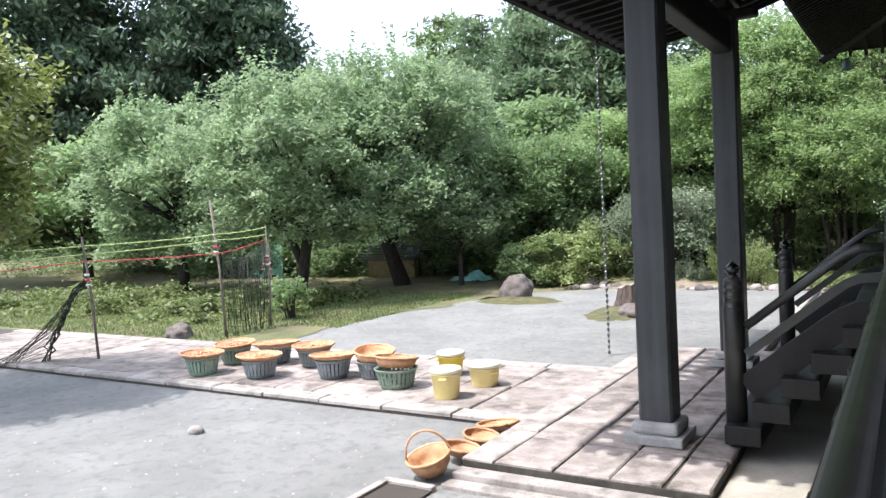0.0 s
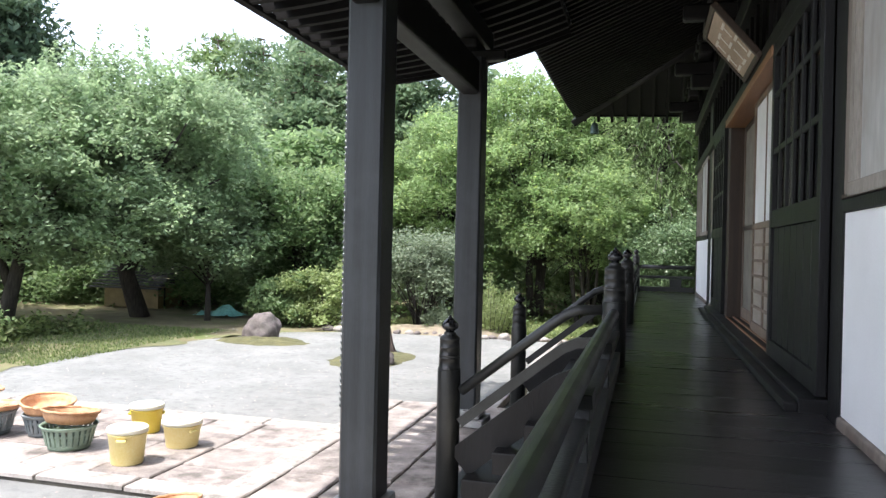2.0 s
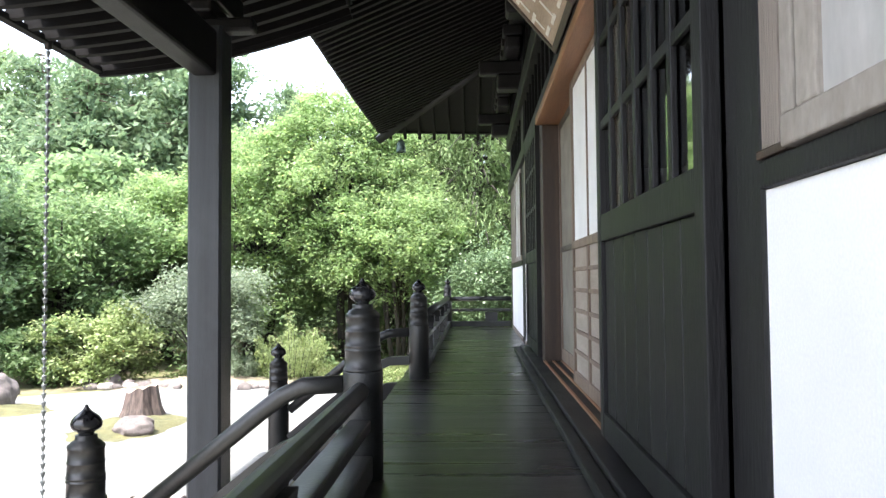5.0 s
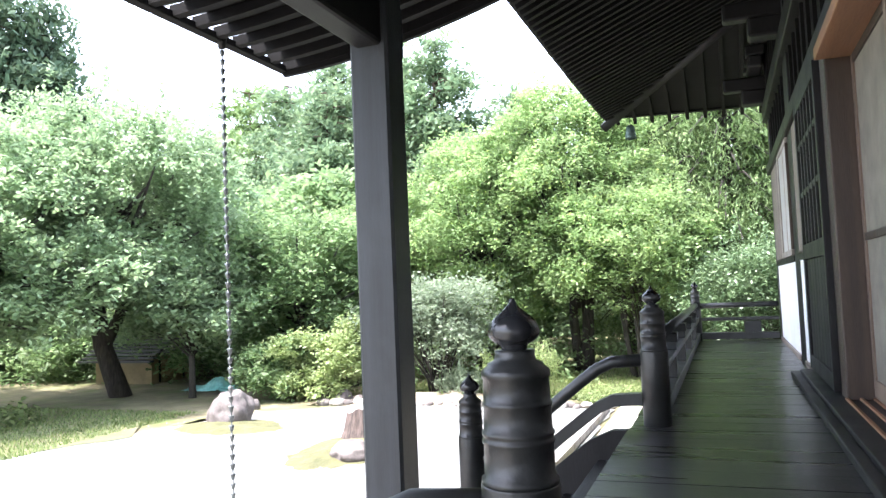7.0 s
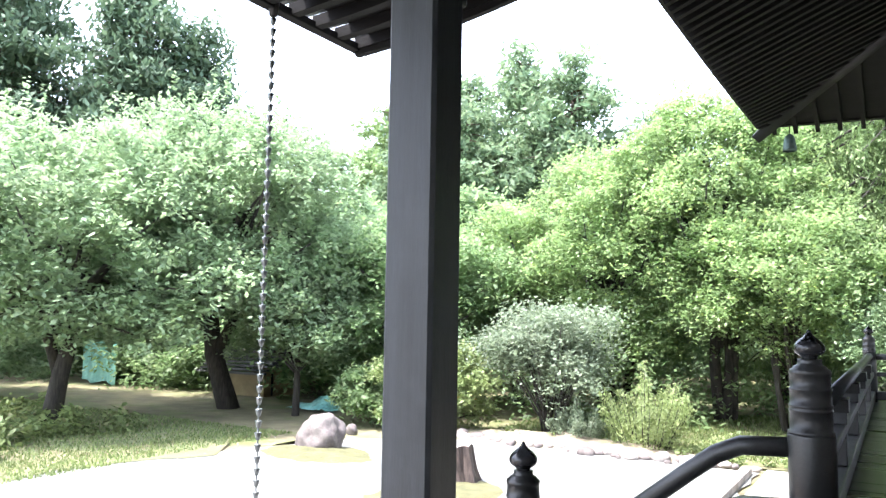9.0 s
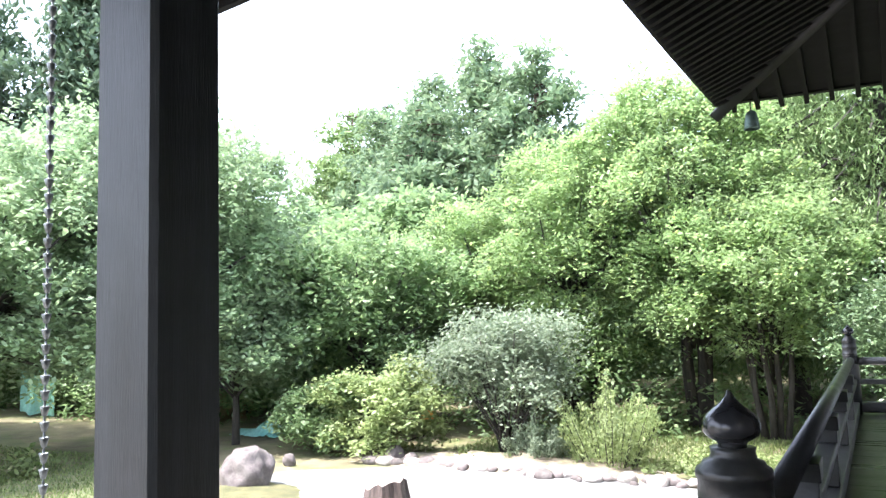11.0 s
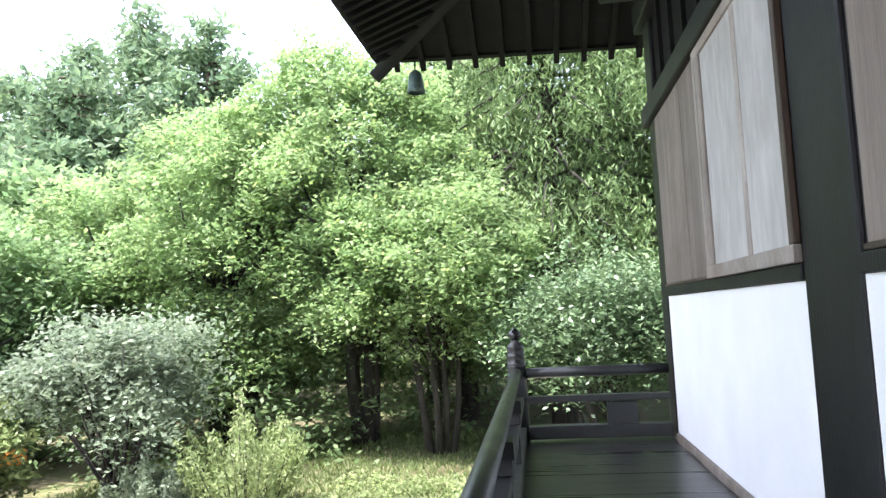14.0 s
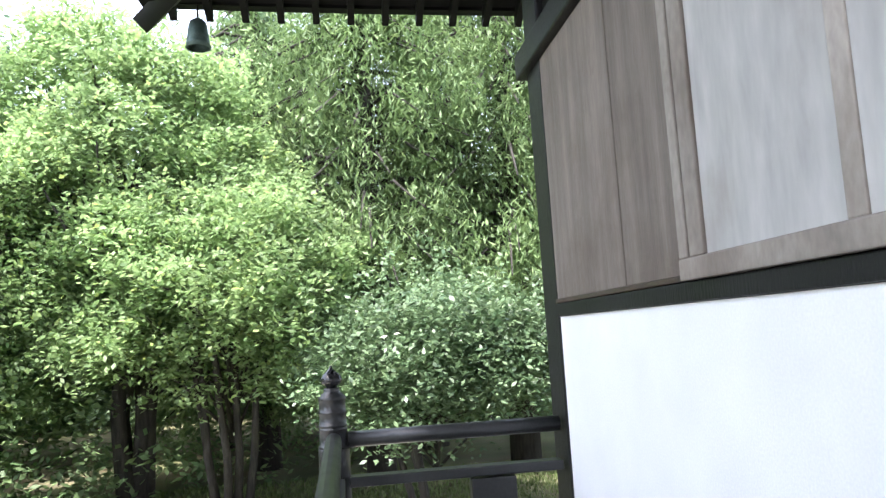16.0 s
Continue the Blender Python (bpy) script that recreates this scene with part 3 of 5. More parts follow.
    box(bm, -0.215, 0.215, -0.215, 0.215, 0.085, 0.20, 0.035)
    local("cushion_stone", bm, BASE_STONE, t, "rounded grey stone cushion")
    bm = bmesh.new()
    box(bm, -0.265, 0.265, -0.265, 0.265, 0.0, 0.085, 0.012)
    local("base_slab", bm, BASE_STONE, t, "flat grey stone slab")


def porch_z(x):
    u = x - EAVE_X
    return 3.52 + 0.045 * u + 0.052 * u * u


porch = thing("porch_roof", (PIL_X, 7.575, 4.0), "tiled porch roof with dark open rafters", "roof", kind="structure")
bm = bmesh.new()
box(bm, PIL_X - 0.11, PIL_X + 0.11, 5.52, 9.64, 2.74, 3.16, 0.03)
part("front_beam", bm, BLACK_WOOD, porch, "heavy black beam between the pillars")
bm = bmesh.new()
box(bm, PIL_X - 0.13, PIL_X + 0.13, 5.2, 9.95, 3.42, porch_z(PIL_X) - 0.16, 0.02)
part("eave_purlin", bm, BLACK_WOOD, porch)
for y in (5.80, 9.35):
    bm = bmesh.new()
    box(bm, PIL_X - 0.42, PIL_X + 0.42, y - 0.09, y + 0.09, 3.17, 3.30, 0.03)
    box(bm, PIL_X - 0.10, PIL_X + 0.10, y - 0.27, y + 0.27, 3.29, 3.41, 0.03)
    part("bracket", bm, BLACK_WOOD, porch)
xs = [EAVE_X + 0.18 + 0.24 * i for i in range(13)]
n_rafters = 25
for i in range(n_rafters + 1):
    y = PORCH_Y0 + (PORCH_Y1 - PORCH_Y0) * i / n_rafters
    bm = bmesh.new()
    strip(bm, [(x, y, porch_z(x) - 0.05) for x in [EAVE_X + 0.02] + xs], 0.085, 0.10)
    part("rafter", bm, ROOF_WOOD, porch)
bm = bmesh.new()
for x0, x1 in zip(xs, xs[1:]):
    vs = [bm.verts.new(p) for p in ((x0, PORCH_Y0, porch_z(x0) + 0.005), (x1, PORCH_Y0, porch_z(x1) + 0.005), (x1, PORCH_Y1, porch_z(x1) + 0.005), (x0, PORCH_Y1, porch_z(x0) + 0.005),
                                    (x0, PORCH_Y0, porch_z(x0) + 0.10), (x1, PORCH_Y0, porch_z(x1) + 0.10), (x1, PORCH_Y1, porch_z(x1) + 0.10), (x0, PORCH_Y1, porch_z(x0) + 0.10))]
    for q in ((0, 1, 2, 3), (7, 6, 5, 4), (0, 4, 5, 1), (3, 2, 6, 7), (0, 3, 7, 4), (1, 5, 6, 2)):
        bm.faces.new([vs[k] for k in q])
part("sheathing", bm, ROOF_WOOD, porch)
bm = bmesh.new()
box(bm, EAVE_X - 0.05, EAVE_X + 0.055, PORCH_Y0 - 0.06, PORCH_Y1 + 0.06, porch_z(EAVE_X) - 0.115, porch_z(EAVE_X) - 0.045, 0.01)
part("fascia", bm, ROOF_WOOD, porch)
tile_row = None
for i in range(n_rafters + 1):
    y = PORCH_Y0 + (PORCH_Y1 - PORCH_Y0) * i / n_rafters
    if tile_row is None:
        bm = bmesh.new()
        tube(bm, [(x, 0, porch_z(x) + 0.11) for x in [EAVE_X - 0.10] + xs], 0.075, 10)
        tile_row = part("cover_tile_row", bm, TILE, porch)
        tile_row.location.y = y
    else:
        o = new("cover_tile_row", tile_row.data)
        o.parent, o.matrix_parent_inverse = porch, porch.matrix_basis.inverted()
        o.location.y = y
bm = bmesh.new()
for y0 in (PORCH_Y0 - 0.07, PORCH_Y1 - 0.05):
    strip(bm, [(x, y0 + 0.06, porch_z(x) - 0.06) for x in [EAVE_X] + xs], 0.06, 0.20)
part("verge_board", bm, ROOF_WOOD, porch)
for x in [EAVE_X + 0.05 + 0.22 * i for i in range(11)]:
    for y0 in (PORCH_Y0 - 0.10, PORCH_Y1 + 0.10):
        bm = bmesh.new()
        tube(bm, [(x, y0 - 0.12, porch_z(x) + 0.09), (x, y0 + 0.12, porch_z(x) + 0.09)], 0.07, 10)
        part("verge_tile", bm, TILE, porch)

# rain chain at the porch gutter
chain = thing("rain_chain", (-3.03, 10.25, GROUND), "thin tarnished metal rain chain hanging from the porch eave", "rain chain")
bm = bmesh.new()
lathe(bm, [(0.0, 4.86), (0.035, 4.87), (0.05, 4.98), (0.04, 5.02), (0.0, 5.02)], 12)
local("outlet", bm, IRON, chain)
link = None
for i in range(54):
    z = 0.02 + i * 0.09
    if link is None:
        bm = bmesh.new()
        lathe(bm, [(0.006, 0), (0.014, 0.002), (0.028, 0.055), (0.026, 0.058), (0.012, 0.01), (0.006, 0.09)], 8)
        link = local("chain_cup", bm, CHAIN, chain)
        link.location.z = z
    else:
        o = new("chain_cup", link.data)
        o.parent = chain
        o.location.z = z

# ---- main eave ----
EAVE_MX, EAVE_MY, EAVE_Z, SLOPE = -0.62, 19.45, 4.08, 0.42
CORNER_X, CORNER_Y = 2.15, 16.68


def lift(s):
    """The eave curves up a little towards the corner."""
    return 0.10 * max(0.0, 1 - s / 5.0) ** 2


main = thing("main_roof", (3.0, 6.0, 4.5), "broad tiled main roof with dark rafters under the eave", "roof", kind="structure")
y = -12.0
pitch = 0.205
while y < EAVE_MY - 0.1:
    x_in = 2.6 if y < CORNER_Y - 0.45 else max(EAVE_MX + 0.1, 2.15 - (y - CORNER_Y))
    if x_in - EAVE_MX > 0.15:
        bm = bmesh.new()
        z0 = EAVE_Z + lift(EAVE_MY - y)
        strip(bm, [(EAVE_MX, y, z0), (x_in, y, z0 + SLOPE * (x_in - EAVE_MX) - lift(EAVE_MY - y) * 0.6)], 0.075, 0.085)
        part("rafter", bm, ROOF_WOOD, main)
    y += pitch
x = EAVE_MX + 0.22
while x < 12:
    y_in = 16.0 if x > 2.3 else min(EAVE_MY - 0.1, CORNER_Y + (2.15 - x))
    bm = bmesh.new()
    z0 = EAVE_Z + lift(x - EAVE_MX)
    d = EAVE_MY - y_in
    vs = []
    for yy, zz in ((EAVE_MY, z0), (y_in, z0 + SLOPE * d)):
        vs.append([bm.verts.new((x + sx * 0.032, yy, zz - 0.03 + sz * 0.075)) for sx, sz in ((-1, -1), (1, -1), (1, 1), (-1, 1))])
    for q in range(4):
        bm.faces.new((vs[0][q], vs[0][(q + 1) % 4], vs[1][(q + 1) % 4], vs[1][q]))
    bm.faces.new(vs[0][::-1])
    bm.faces.new(vs[1])
    part("rafter", bm, ROOF_WOOD, main)
    x += pitch * 1.6
bm = bmesh.new()
tube(bm, [(EAVE_MX - 0.06, EAVE_MY + 0.06, EAVE_Z + 0.0), (2.3, 16.5, EAVE_Z + SLOPE * 2.9)], [0.12, 0.13], 4)
part("hip_rafter", bm, BLACK_WOOD, main)
# sheathing and tiles over the rafters
bm = bmesh.new()
top = 0.05
ys = [-12 + 0.5 * i for i in range(63)] + [EAVE_MY]
rows = []
for yy in ys:
    x_hip = min(6.0, EAVE_MX + (EAVE_MY - yy))
    row = []
    for k in range(4):
        xx = EAVE_MX + (x_hip - EAVE_MX) * k / 3
        row.append(bm.verts.new((xx, yy, EAVE_Z + top + lift(EAVE_MY - yy) * (1 - k / 3) + SLOPE * (xx - EAVE_MX))))
    rows.append(row)
for a, b in zip(rows, rows[1:]):
    for k in range(3):
        bm.faces.new((a[k], a[k + 1], b[k + 1], b[k]))
xs2 = [EAVE_MX + 0.5 * i for i in range(30)]
rows = []
for xx in xs2:
    y_hip = max(EAVE_MY - 6.5, EAVE_MY - (xx - EAVE_MX))
    row = []
    for k in range(4):
        yy = EAVE_MY + (y_hip - EAVE_MY) * k / 3
        row.append(bm.verts.new((xx, yy, EAVE_Z + top + lift(xx - EAVE_MX) * (1 - k / 3) + SLOPE * (EAVE_MY - yy))))
    rows.append(row)
for a, b in zip(rows, rows[1:]):
    for k in range(3):
        bm.faces.new((a[k], a[k + 1], b[k + 1], b[k]))
bmesh.ops.remove_doubles(bm, verts=bm.verts, dist=0.001)
bmesh.ops.recalc_face_normals(bm, faces=bm.faces)
low_faces = bm.faces[:]
for v in bmesh.ops.extrude_face_region(bm, geom=low_faces)["geom"]:
    if isinstance(v, bmesh.types.BMVert):
        v.co.z += 0.12
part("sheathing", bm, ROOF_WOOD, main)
bm = bmesh.new()
strip_y = [-12 + 0.5 * i for i in range(63)] + [EAVE_MY + 0.05]
prev = None
for yy in strip_y:
    z0 = EAVE_Z + lift(max(0, EAVE_MY - yy))
    ring = [bm.verts.new((EAVE_MX + dx, yy, z0 + dz)) for dx, dz in ((-0.07, 0.04), (0.05, 0.04), (0.05, 0.22), (-0.07, 0.22))]
    if prev:
        for k in range(4):
            bm.faces.new((prev[k], prev[(k + 1) % 4], ring[(k + 1) % 4], ring[k]))
    prev = ring
part("eave_board", bm, ROOF_WOOD, main)
bm = bmesh.new()
prev = None
for i in range(30):
    xx = EAVE_MX - 0.05 + 0.45 * i
    z0 = EAVE_Z + lift(max(0, xx - EAVE_MX))
    ring = [bm.verts.new((xx, EAVE_MY + dy, z0 + dz)) for dy, dz in ((-0.05, 0.04), (0.07, 0.04), (0.07, 0.22), (-0.05, 0.22))]
    if prev:
        for k in range(4):
            bm.faces.new((prev[k], prev[(k + 1) % 4], ring[(k + 1) % 4], ring[k]))
    prev = ring
part("eave_board", bm, ROOF_WOOD, main)
tile_data = None
y = -2.0
while y < EAVE_MY:
    bm = bmesh.new()
    z0 = EAVE_Z + lift(EAVE_MY - y) + 0.24
    if tile_data is None:
        tube(bm, [(0, 0, 0), (0.5, 0, 0.5 * SLOPE)], 0.07, 10)
        ob = part("eave_tile", bm, TILE, main)
        tile_data = ob.data
    else:
        bm.free()
        ob = new("eave_tile", tile_data)
        ob.parent, ob.matrix_parent_inverse = main, main.matrix_basis.inverted()
    ob.location = (EAVE_MX - 0.13, y, z0)
    y += 0.27

bell = thing("wind_bell", (-0.16, 19.30, 3.74), "small green bronze wind bell under the roof corner", "bell")
bm = bmesh.new()
lathe(bm, [(0.10, 0.0), (0.115, 0.0), (0.105, 0.05), (0.085, 0.20), (0.07, 0.25), (0.03, 0.28), (0.0, 0.285)], 18)
local("bell_body", bm, BRONZE, bell)
bm = bmesh.new()
tube(bm, [(0, 0, 0.28), (0, 0, 0.42)], 0.010, 6)
local("hanger", bm, IRON, bell)


# ---- temple wall ----
HEAD = 2.45
wall = thing("wall_veranda", (2.25, 4.0, 0.0), "temple wall of white plaster and black timber", "wall", kind="structure")


def wall_part(name, x0, x1, y0, y1, z0, z1, mat, bevel=0.0, label=""):
    bm = bmesh.new()
    box(bm, x0, x1, y0, y1, z0, z1, bevel)
    return part(name, bm, mat, wall, label)


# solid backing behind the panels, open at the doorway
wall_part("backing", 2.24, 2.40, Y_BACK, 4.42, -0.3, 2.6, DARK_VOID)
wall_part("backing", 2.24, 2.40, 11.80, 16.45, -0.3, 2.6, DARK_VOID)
wall_part("upper_boarding", 2.18, 2.40, Y_BACK, 16.45, 2.602, 5.45, ROOF_WOOD, label="dark boards above the doors")
for y0 in [-8.9 + 0.42 * i for i in range(61)]:
    wall_part("cover_batten", 2.150, 2.181, y0, y0 + 0.05, 2.66, 4.6, ROOF_WOOD)
wall_part("head_beam", 2.095, 2.24, Y_BACK, 16.60, HEAD, 2.60, BLACK_WOOD, 0.012)
wall_part("upper_beam", 2.08, 2.20, Y_BACK, 16.60, 3.25, 3.48, BLACK_WOOD, 0.012)
wall_part("wall_plate", 1.98, 2.22, Y_BACK, 16.70, 4.25, 4.50, BLACK_WOOD, 0.015)
POSTS = ((-5.9, -5.45), (-2.15, -1.7), (0.80, 1.28), (4.30, 4.56), (12.76, 13.27), (16.24, 16.52))
for y0, y1 in POSTS:
    wall_part("post", 2.142, 2.36, y0, y1, -0.25, 5.3, BLACK_WOOD, 0.014)
wall_part("post", 2.13, 2.42, 9.86, 10.12, -0.25, 2.448, BROWN_WOOD, 0.012, "brown door post")
wall_part("post", 2.142, 2.36, 11.72, 11.86, -0.25, 2.448, BLACK_WOOD, 0.012)
PANELS = ((-5.45, -2.15), (-1.7, 0.80), (1.28, 4.30), (11.86, 12.76), (13.27, 16.24))
for y0, y1 in PANELS:
    wall_part("plaster_panel", 2.150, 2.238, y0, y1, 0.05, 1.07, PLASTER, label="smooth white plaster")
    wall_part("sill_beam", 2.132, 2.239, y0 + 0.002, y1 - 0.002, 1.072, 1.137, BLACK_WOOD, 0.006)
    wall_part("foot_beam", 2.128, 2.239, y0 + 0.002, y1 - 0.002, -0.02, 0.048, GREY_WOOD, 0.012, "flaking grey foot beam")
wall_part("dark_panel", 2.16, 2.238, 11.86, 12.76, 1.139, 2.418, BLACK_WOOD)
# bracket blocks under the plate
for y0, y1 in POSTS + ((9.86, 10.12),):
    yc = (y0 + y1) / 2
    bm = bmesh.new()
    box(bm, 1.80, 2.20, yc - 0.13, yc + 0.13, 3.50, 3.72, 0.03)
    box(bm, 1.55, 2.20, yc - 0.09, yc + 0.09, 3.72, 3.92, 0.03)
    box(bm, 1.90, 2.10, yc - 0.60, yc + 0.60, 3.93, 4.10, 0.03)
    for dy in (-0.5, 0, 0.5):
        box(bm, 1.87, 2.13, yc + dy - 0.11, yc + dy + 0.11, 4.105, 4.245, 0.02)
    part("bracket_set", bm, BLACK_WOOD, wall)

# end wall round the corner, and walls that close the hall; dark colour stands for its unlit inside
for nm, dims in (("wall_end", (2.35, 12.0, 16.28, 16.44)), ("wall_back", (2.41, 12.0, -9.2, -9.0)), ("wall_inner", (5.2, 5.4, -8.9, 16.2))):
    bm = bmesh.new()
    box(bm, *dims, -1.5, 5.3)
    tagged(part(nm, bm, DARK_VOID), "plain wall closing the hall, coloured dark for the unlit inside", "wall", kind="structure")
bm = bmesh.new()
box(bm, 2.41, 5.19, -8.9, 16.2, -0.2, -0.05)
tagged(part("floor_inner", bm, DARK_VOID), "floor inside the hall, coloured dark for lack of light", "floor", kind="structure")
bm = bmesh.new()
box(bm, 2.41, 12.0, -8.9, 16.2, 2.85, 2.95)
tagged(part("ceiling_inner", bm, DARK_VOID), "ceiling inside the hall, coloured dark for lack of light", "ceiling", kind="structure")

# door sill with its worn track
bm = bmesh.new()
box(bm, 2.00, 2.42, 4.57, 11.71, -0.03, 0.075, 0.008)
sill = tagged(part("door_sill", bm, BLACK_WOOD), "dark wooden door sill with sliding tracks", "door sill", kind="structure")
for x0 in (2.115, 2.20, 2.28):
    bm = bmesh.new()
    box(bm, x0, x0 + 0.022, 6.35, 9.85, 0.0752, 0.090, 0.003)
    part("track", bm, ORANGE_WOOD, sill, "worn orange-brown track strip")
bm = bmesh.new()
box(bm, 1.93, 1.998, 4.57, 11.8, 0.0015, 0.05, 0.008)
tagged(part("baseboard", bm, BLACK_WOOD), "dark skirting beam along the veranda floor", "baseboard", kind="structure")
bm = bmesh.new()
box(bm, 2.07, 2.42, 6.32, 9.855, 2.365, 2.448, 0.008)
tagged(part("door_lintel", bm, ORANGE_WOOD), "orange-brown grooved door lintel", "lintel", kind="structure")


# ---- doors ----
def lattice_door(y0, y1, label):
    """A heavy outer door: boarded below, barred glass above."""
    t = thing("lattice_door", (2.09, (y0 + y1) / 2, 0.09), label, "door", "lattice doors")
    x0, x1, z0, z1, zm = 2.085, 2.14, 0.092, HEAD - 0.004, 1.05

    def p(nm, a, b, c, d, e, f, mat=BLACK_WOOD, bevel=0.005, lab=""):
        bm = bmesh.new()
        box(bm, a, b, c, d, e, f, bevel)
        return part(nm, bm, mat, t, lab)
    for c in (y0, y1 - 0.09):
        p("stile", x0, x1, c, c + 0.09, z0, z1)
    for a, b in ((z0, z0 + 0.12), (zm, zm + 0.13), (z1 - 0.10, z1)):
        p("rail", x0 + 0.002, x1 - 0.002, y0 + 0.09, y1 - 0.09, a, b)
    n = 7
    w = (y1 - y0 - 0.18) / n
    for i in range(n):
        p("board", x0 + 0.022, x1 - 0.01, y0 + 0.09 + i * w + 0.004, y0 + 0.09 + (i + 1) * w - 0.004, z0 + 0.12, zm)
    n = 6
    w = (y1 - y0 - 0.18) / n
    for i in range(1, n):
        c = y0 + 0.09 + i * w
        p("bar", x0 + 0.004, x0 + 0.028, c - 0.024, c + 0.024, zm + 0.13, z1 - 0.10)
    for z in (1.60, 2.02):
        p("cross_bar", x0 + 0.008, x0 + 0.027, y0 + 0.09, y1 - 0.09, z, z + 0.045)
    p("glass_pane", x0 + 0.030, x0 + 0.034, y0 + 0.09, y1 - 0.09, zm + 0.13, z1 - 0.10, GLASS, 0, "old reflecting window glass")
    return t


lattice_door(4.57, 6.34, "black outer door with barred glass over boards, slid open")
lattice_door(10.13, 11.71, "black outer door with barred glass over boards, slid open")


def shoji(y0, y1, x, label):
    t = thing("shoji_screen", (x, (y0 + y1) / 2, 0.09), label, "sliding screen", "shoji screens")
    z0, z1, zm = 0.092, 2.362, 1.12

    def p(nm, a, b, c, d, e, f, mat=FRAME_WOOD, bevel=0.003, lab=""):
        bm = bmesh.new()
        box(bm, a, b, c, d, e, f, bevel)
        return part(nm, bm, mat, t, lab)
    yc = (y0 + y1) / 2
    for c in (y0, y1 - 0.065):
        p("stile", x, x + 0.04, c, c + 0.065, z0, z1)
    for a, b in ((z0, z0 + 0.09), (zm - 0.03, zm + 0.03), (z1 - 0.05, z1)):
        p("rail", x + 0.002, x + 0.038, y0 + 0.065, y1 - 0.065, a, b)
    p("paper", x + 0.018, x + 0.026, y0 + 0.065, y1 - 0.065, zm + 0.03, z1 - 0.05, PAPER, 0, "taut white paper")
    p("middle_bar", x + 0.006, x + 0.0178, yc - 0.009, yc + 0.009, zm + 0.03, z1 - 0.05)
    p("wainscot", x + 0.018, x + 0.032, y0 + 0.065, y1 - 0.065, z0 + 0.09, zm - 0.03, WAINSCOT, 0, "thin weathered wainscot board")
    p("middle_stile", x + 0.001, x + 0.0178, yc - 0.025, yc + 0.025, z0 + 0.09, zm - 0.03)
    for i in range(1, 6):
        z = z0 + 0.09 + (zm - 0.12 - z0) * i / 6
        for a, b in ((y0 + 0.065, yc - 0.025), (yc + 0.025, y1 - 0.065)):
            p("cross_bar", x + 0.004, x + 0.0178, a, b, z - 0.014, z + 0.014)
    return t


shoji(6.76, 8.30, 2.205, "closed shoji screen, white paper above brown wainscot")


def screen_door(y0, y1, x, label):
    t = thing("screen_door", (x, (y0 + y1) / 2, 0.09), label, "sliding screen", "screen doors")
    z0, z1, zm = 0.092, 2.362, 1.12
    for nm, c, d, e, f, mat in (("stile", y0, y0 + 0.07, z0, z1, FRAME_WOOD), ("stile", y1 - 0.07, y1, z0, z1, FRAME_WOOD),
                                ("rail", y0 + 0.07, y1 - 0.07, z0, z0 + 0.12, FRAME_WOOD), ("rail", y0 + 0.07, y1 - 0.07, zm, zm + 0.05, BROWN_WOOD),
                                ("rail", y0 + 0.07, y1 - 0.07, z1 - 0.06, z1, BROWN_WOOD)):
        bm = bmesh.new()
        box(bm, x, x + 0.03, c, d, e, f, 0.003)
        part(nm, bm, mat, t)
    for e, f in ((z0 + 0.12, zm), (zm + 0.05, z1 - 0.06)):
        bm = bmesh.new()
        box(bm, x + 0.012, x + 0.016, y0 + 0.07, y1 - 0.07, e, f)
        part("screen_cloth", bm, MESH_SCREEN, t, "dusty grey-brown screen cloth")


screen_door(8.24, 9.85, 2.29, "dusty grey-brown screen door in a wooden frame")
screen_door(6.36, 6.82, 2.26, "edge of a second grey wooden screen")


# ---- shutters ----
def framed_shutter(y0, y1, label, flip=False):
    """A pale boarded shutter in a grey frame, standing proud of the wall."""
    t = thing("wooden_shutter", (2.10, (y0 + y1) / 2, 1.139), label, "shutter", "window shutters")
    x0, x1, z0, z1 = 2.112, 2.148, 1.139, HEAD - 0.004

    def p(nm, a, b, c, d, e, f, mat=SHUTTER_RAIL, bevel=0.006, lab=""):
        bm = bmesh.new()
        box(bm, a, b, c, d, e, f, bevel)
        part(nm, bm, mat, t, lab)
    p("bottom_rail", x0, x1, y0, y1, z0, z0 + 0.070)
    p("top_rail", x0 + 0.004, x1, y0, y1, z1 - 0.06, z1)
    a = (y0, y0 + 0.06) if flip else (y1 - 0.06, y1)
    b = (y0 + 0.075, y0 + 0.17) if flip else (y1 - 0.17, y1 - 0.075)
    c = (y1 - 0.05, y1) if flip else (y0, y0 + 0.05)
    for q in (a, b, c):
        p("stile", x0 + 0.003, x1, q[0], q[1], z0 + 0.070, z1 - 0.06, SHUTTER_RAIL if q is not c else BROWN_WOOD)
    w0, w1 = (b[1], c[0]) if flip else (c[1], b[0])
    m = w0 + (w1 - w0) * (0.55 if flip else 0.45)
    p("middle_stile", x0 + 0.012, x1, m - 0.035, m + 0.035, z0 + 0.070, z1 - 0.06)
    p("board", x0 + 0.016, x1 - 0.006, w0, m - 0.037, z0 + 0.070, z1 - 0.06, PALE_BOARD, 0.002, "pale stained board")
    p("board", x0 + 0.016, x1 - 0.006, m + 0.037, w1, z0 + 0.070, z1 - 0.06, PALE_BOARD, 0.002, "pale stained board")
    return t


def plain_shutter(y0, y1, label, seams=(0.35,)):
    t = thing("board_shutter", (2.13, (y0 + y1) / 2, 1.139), label, "shutter", "board shutters")
    cuts = [0.0, *seams, 1.0]
    for f0, f1 in zip(cuts, cuts[1:]):
        bm = bmesh.new()
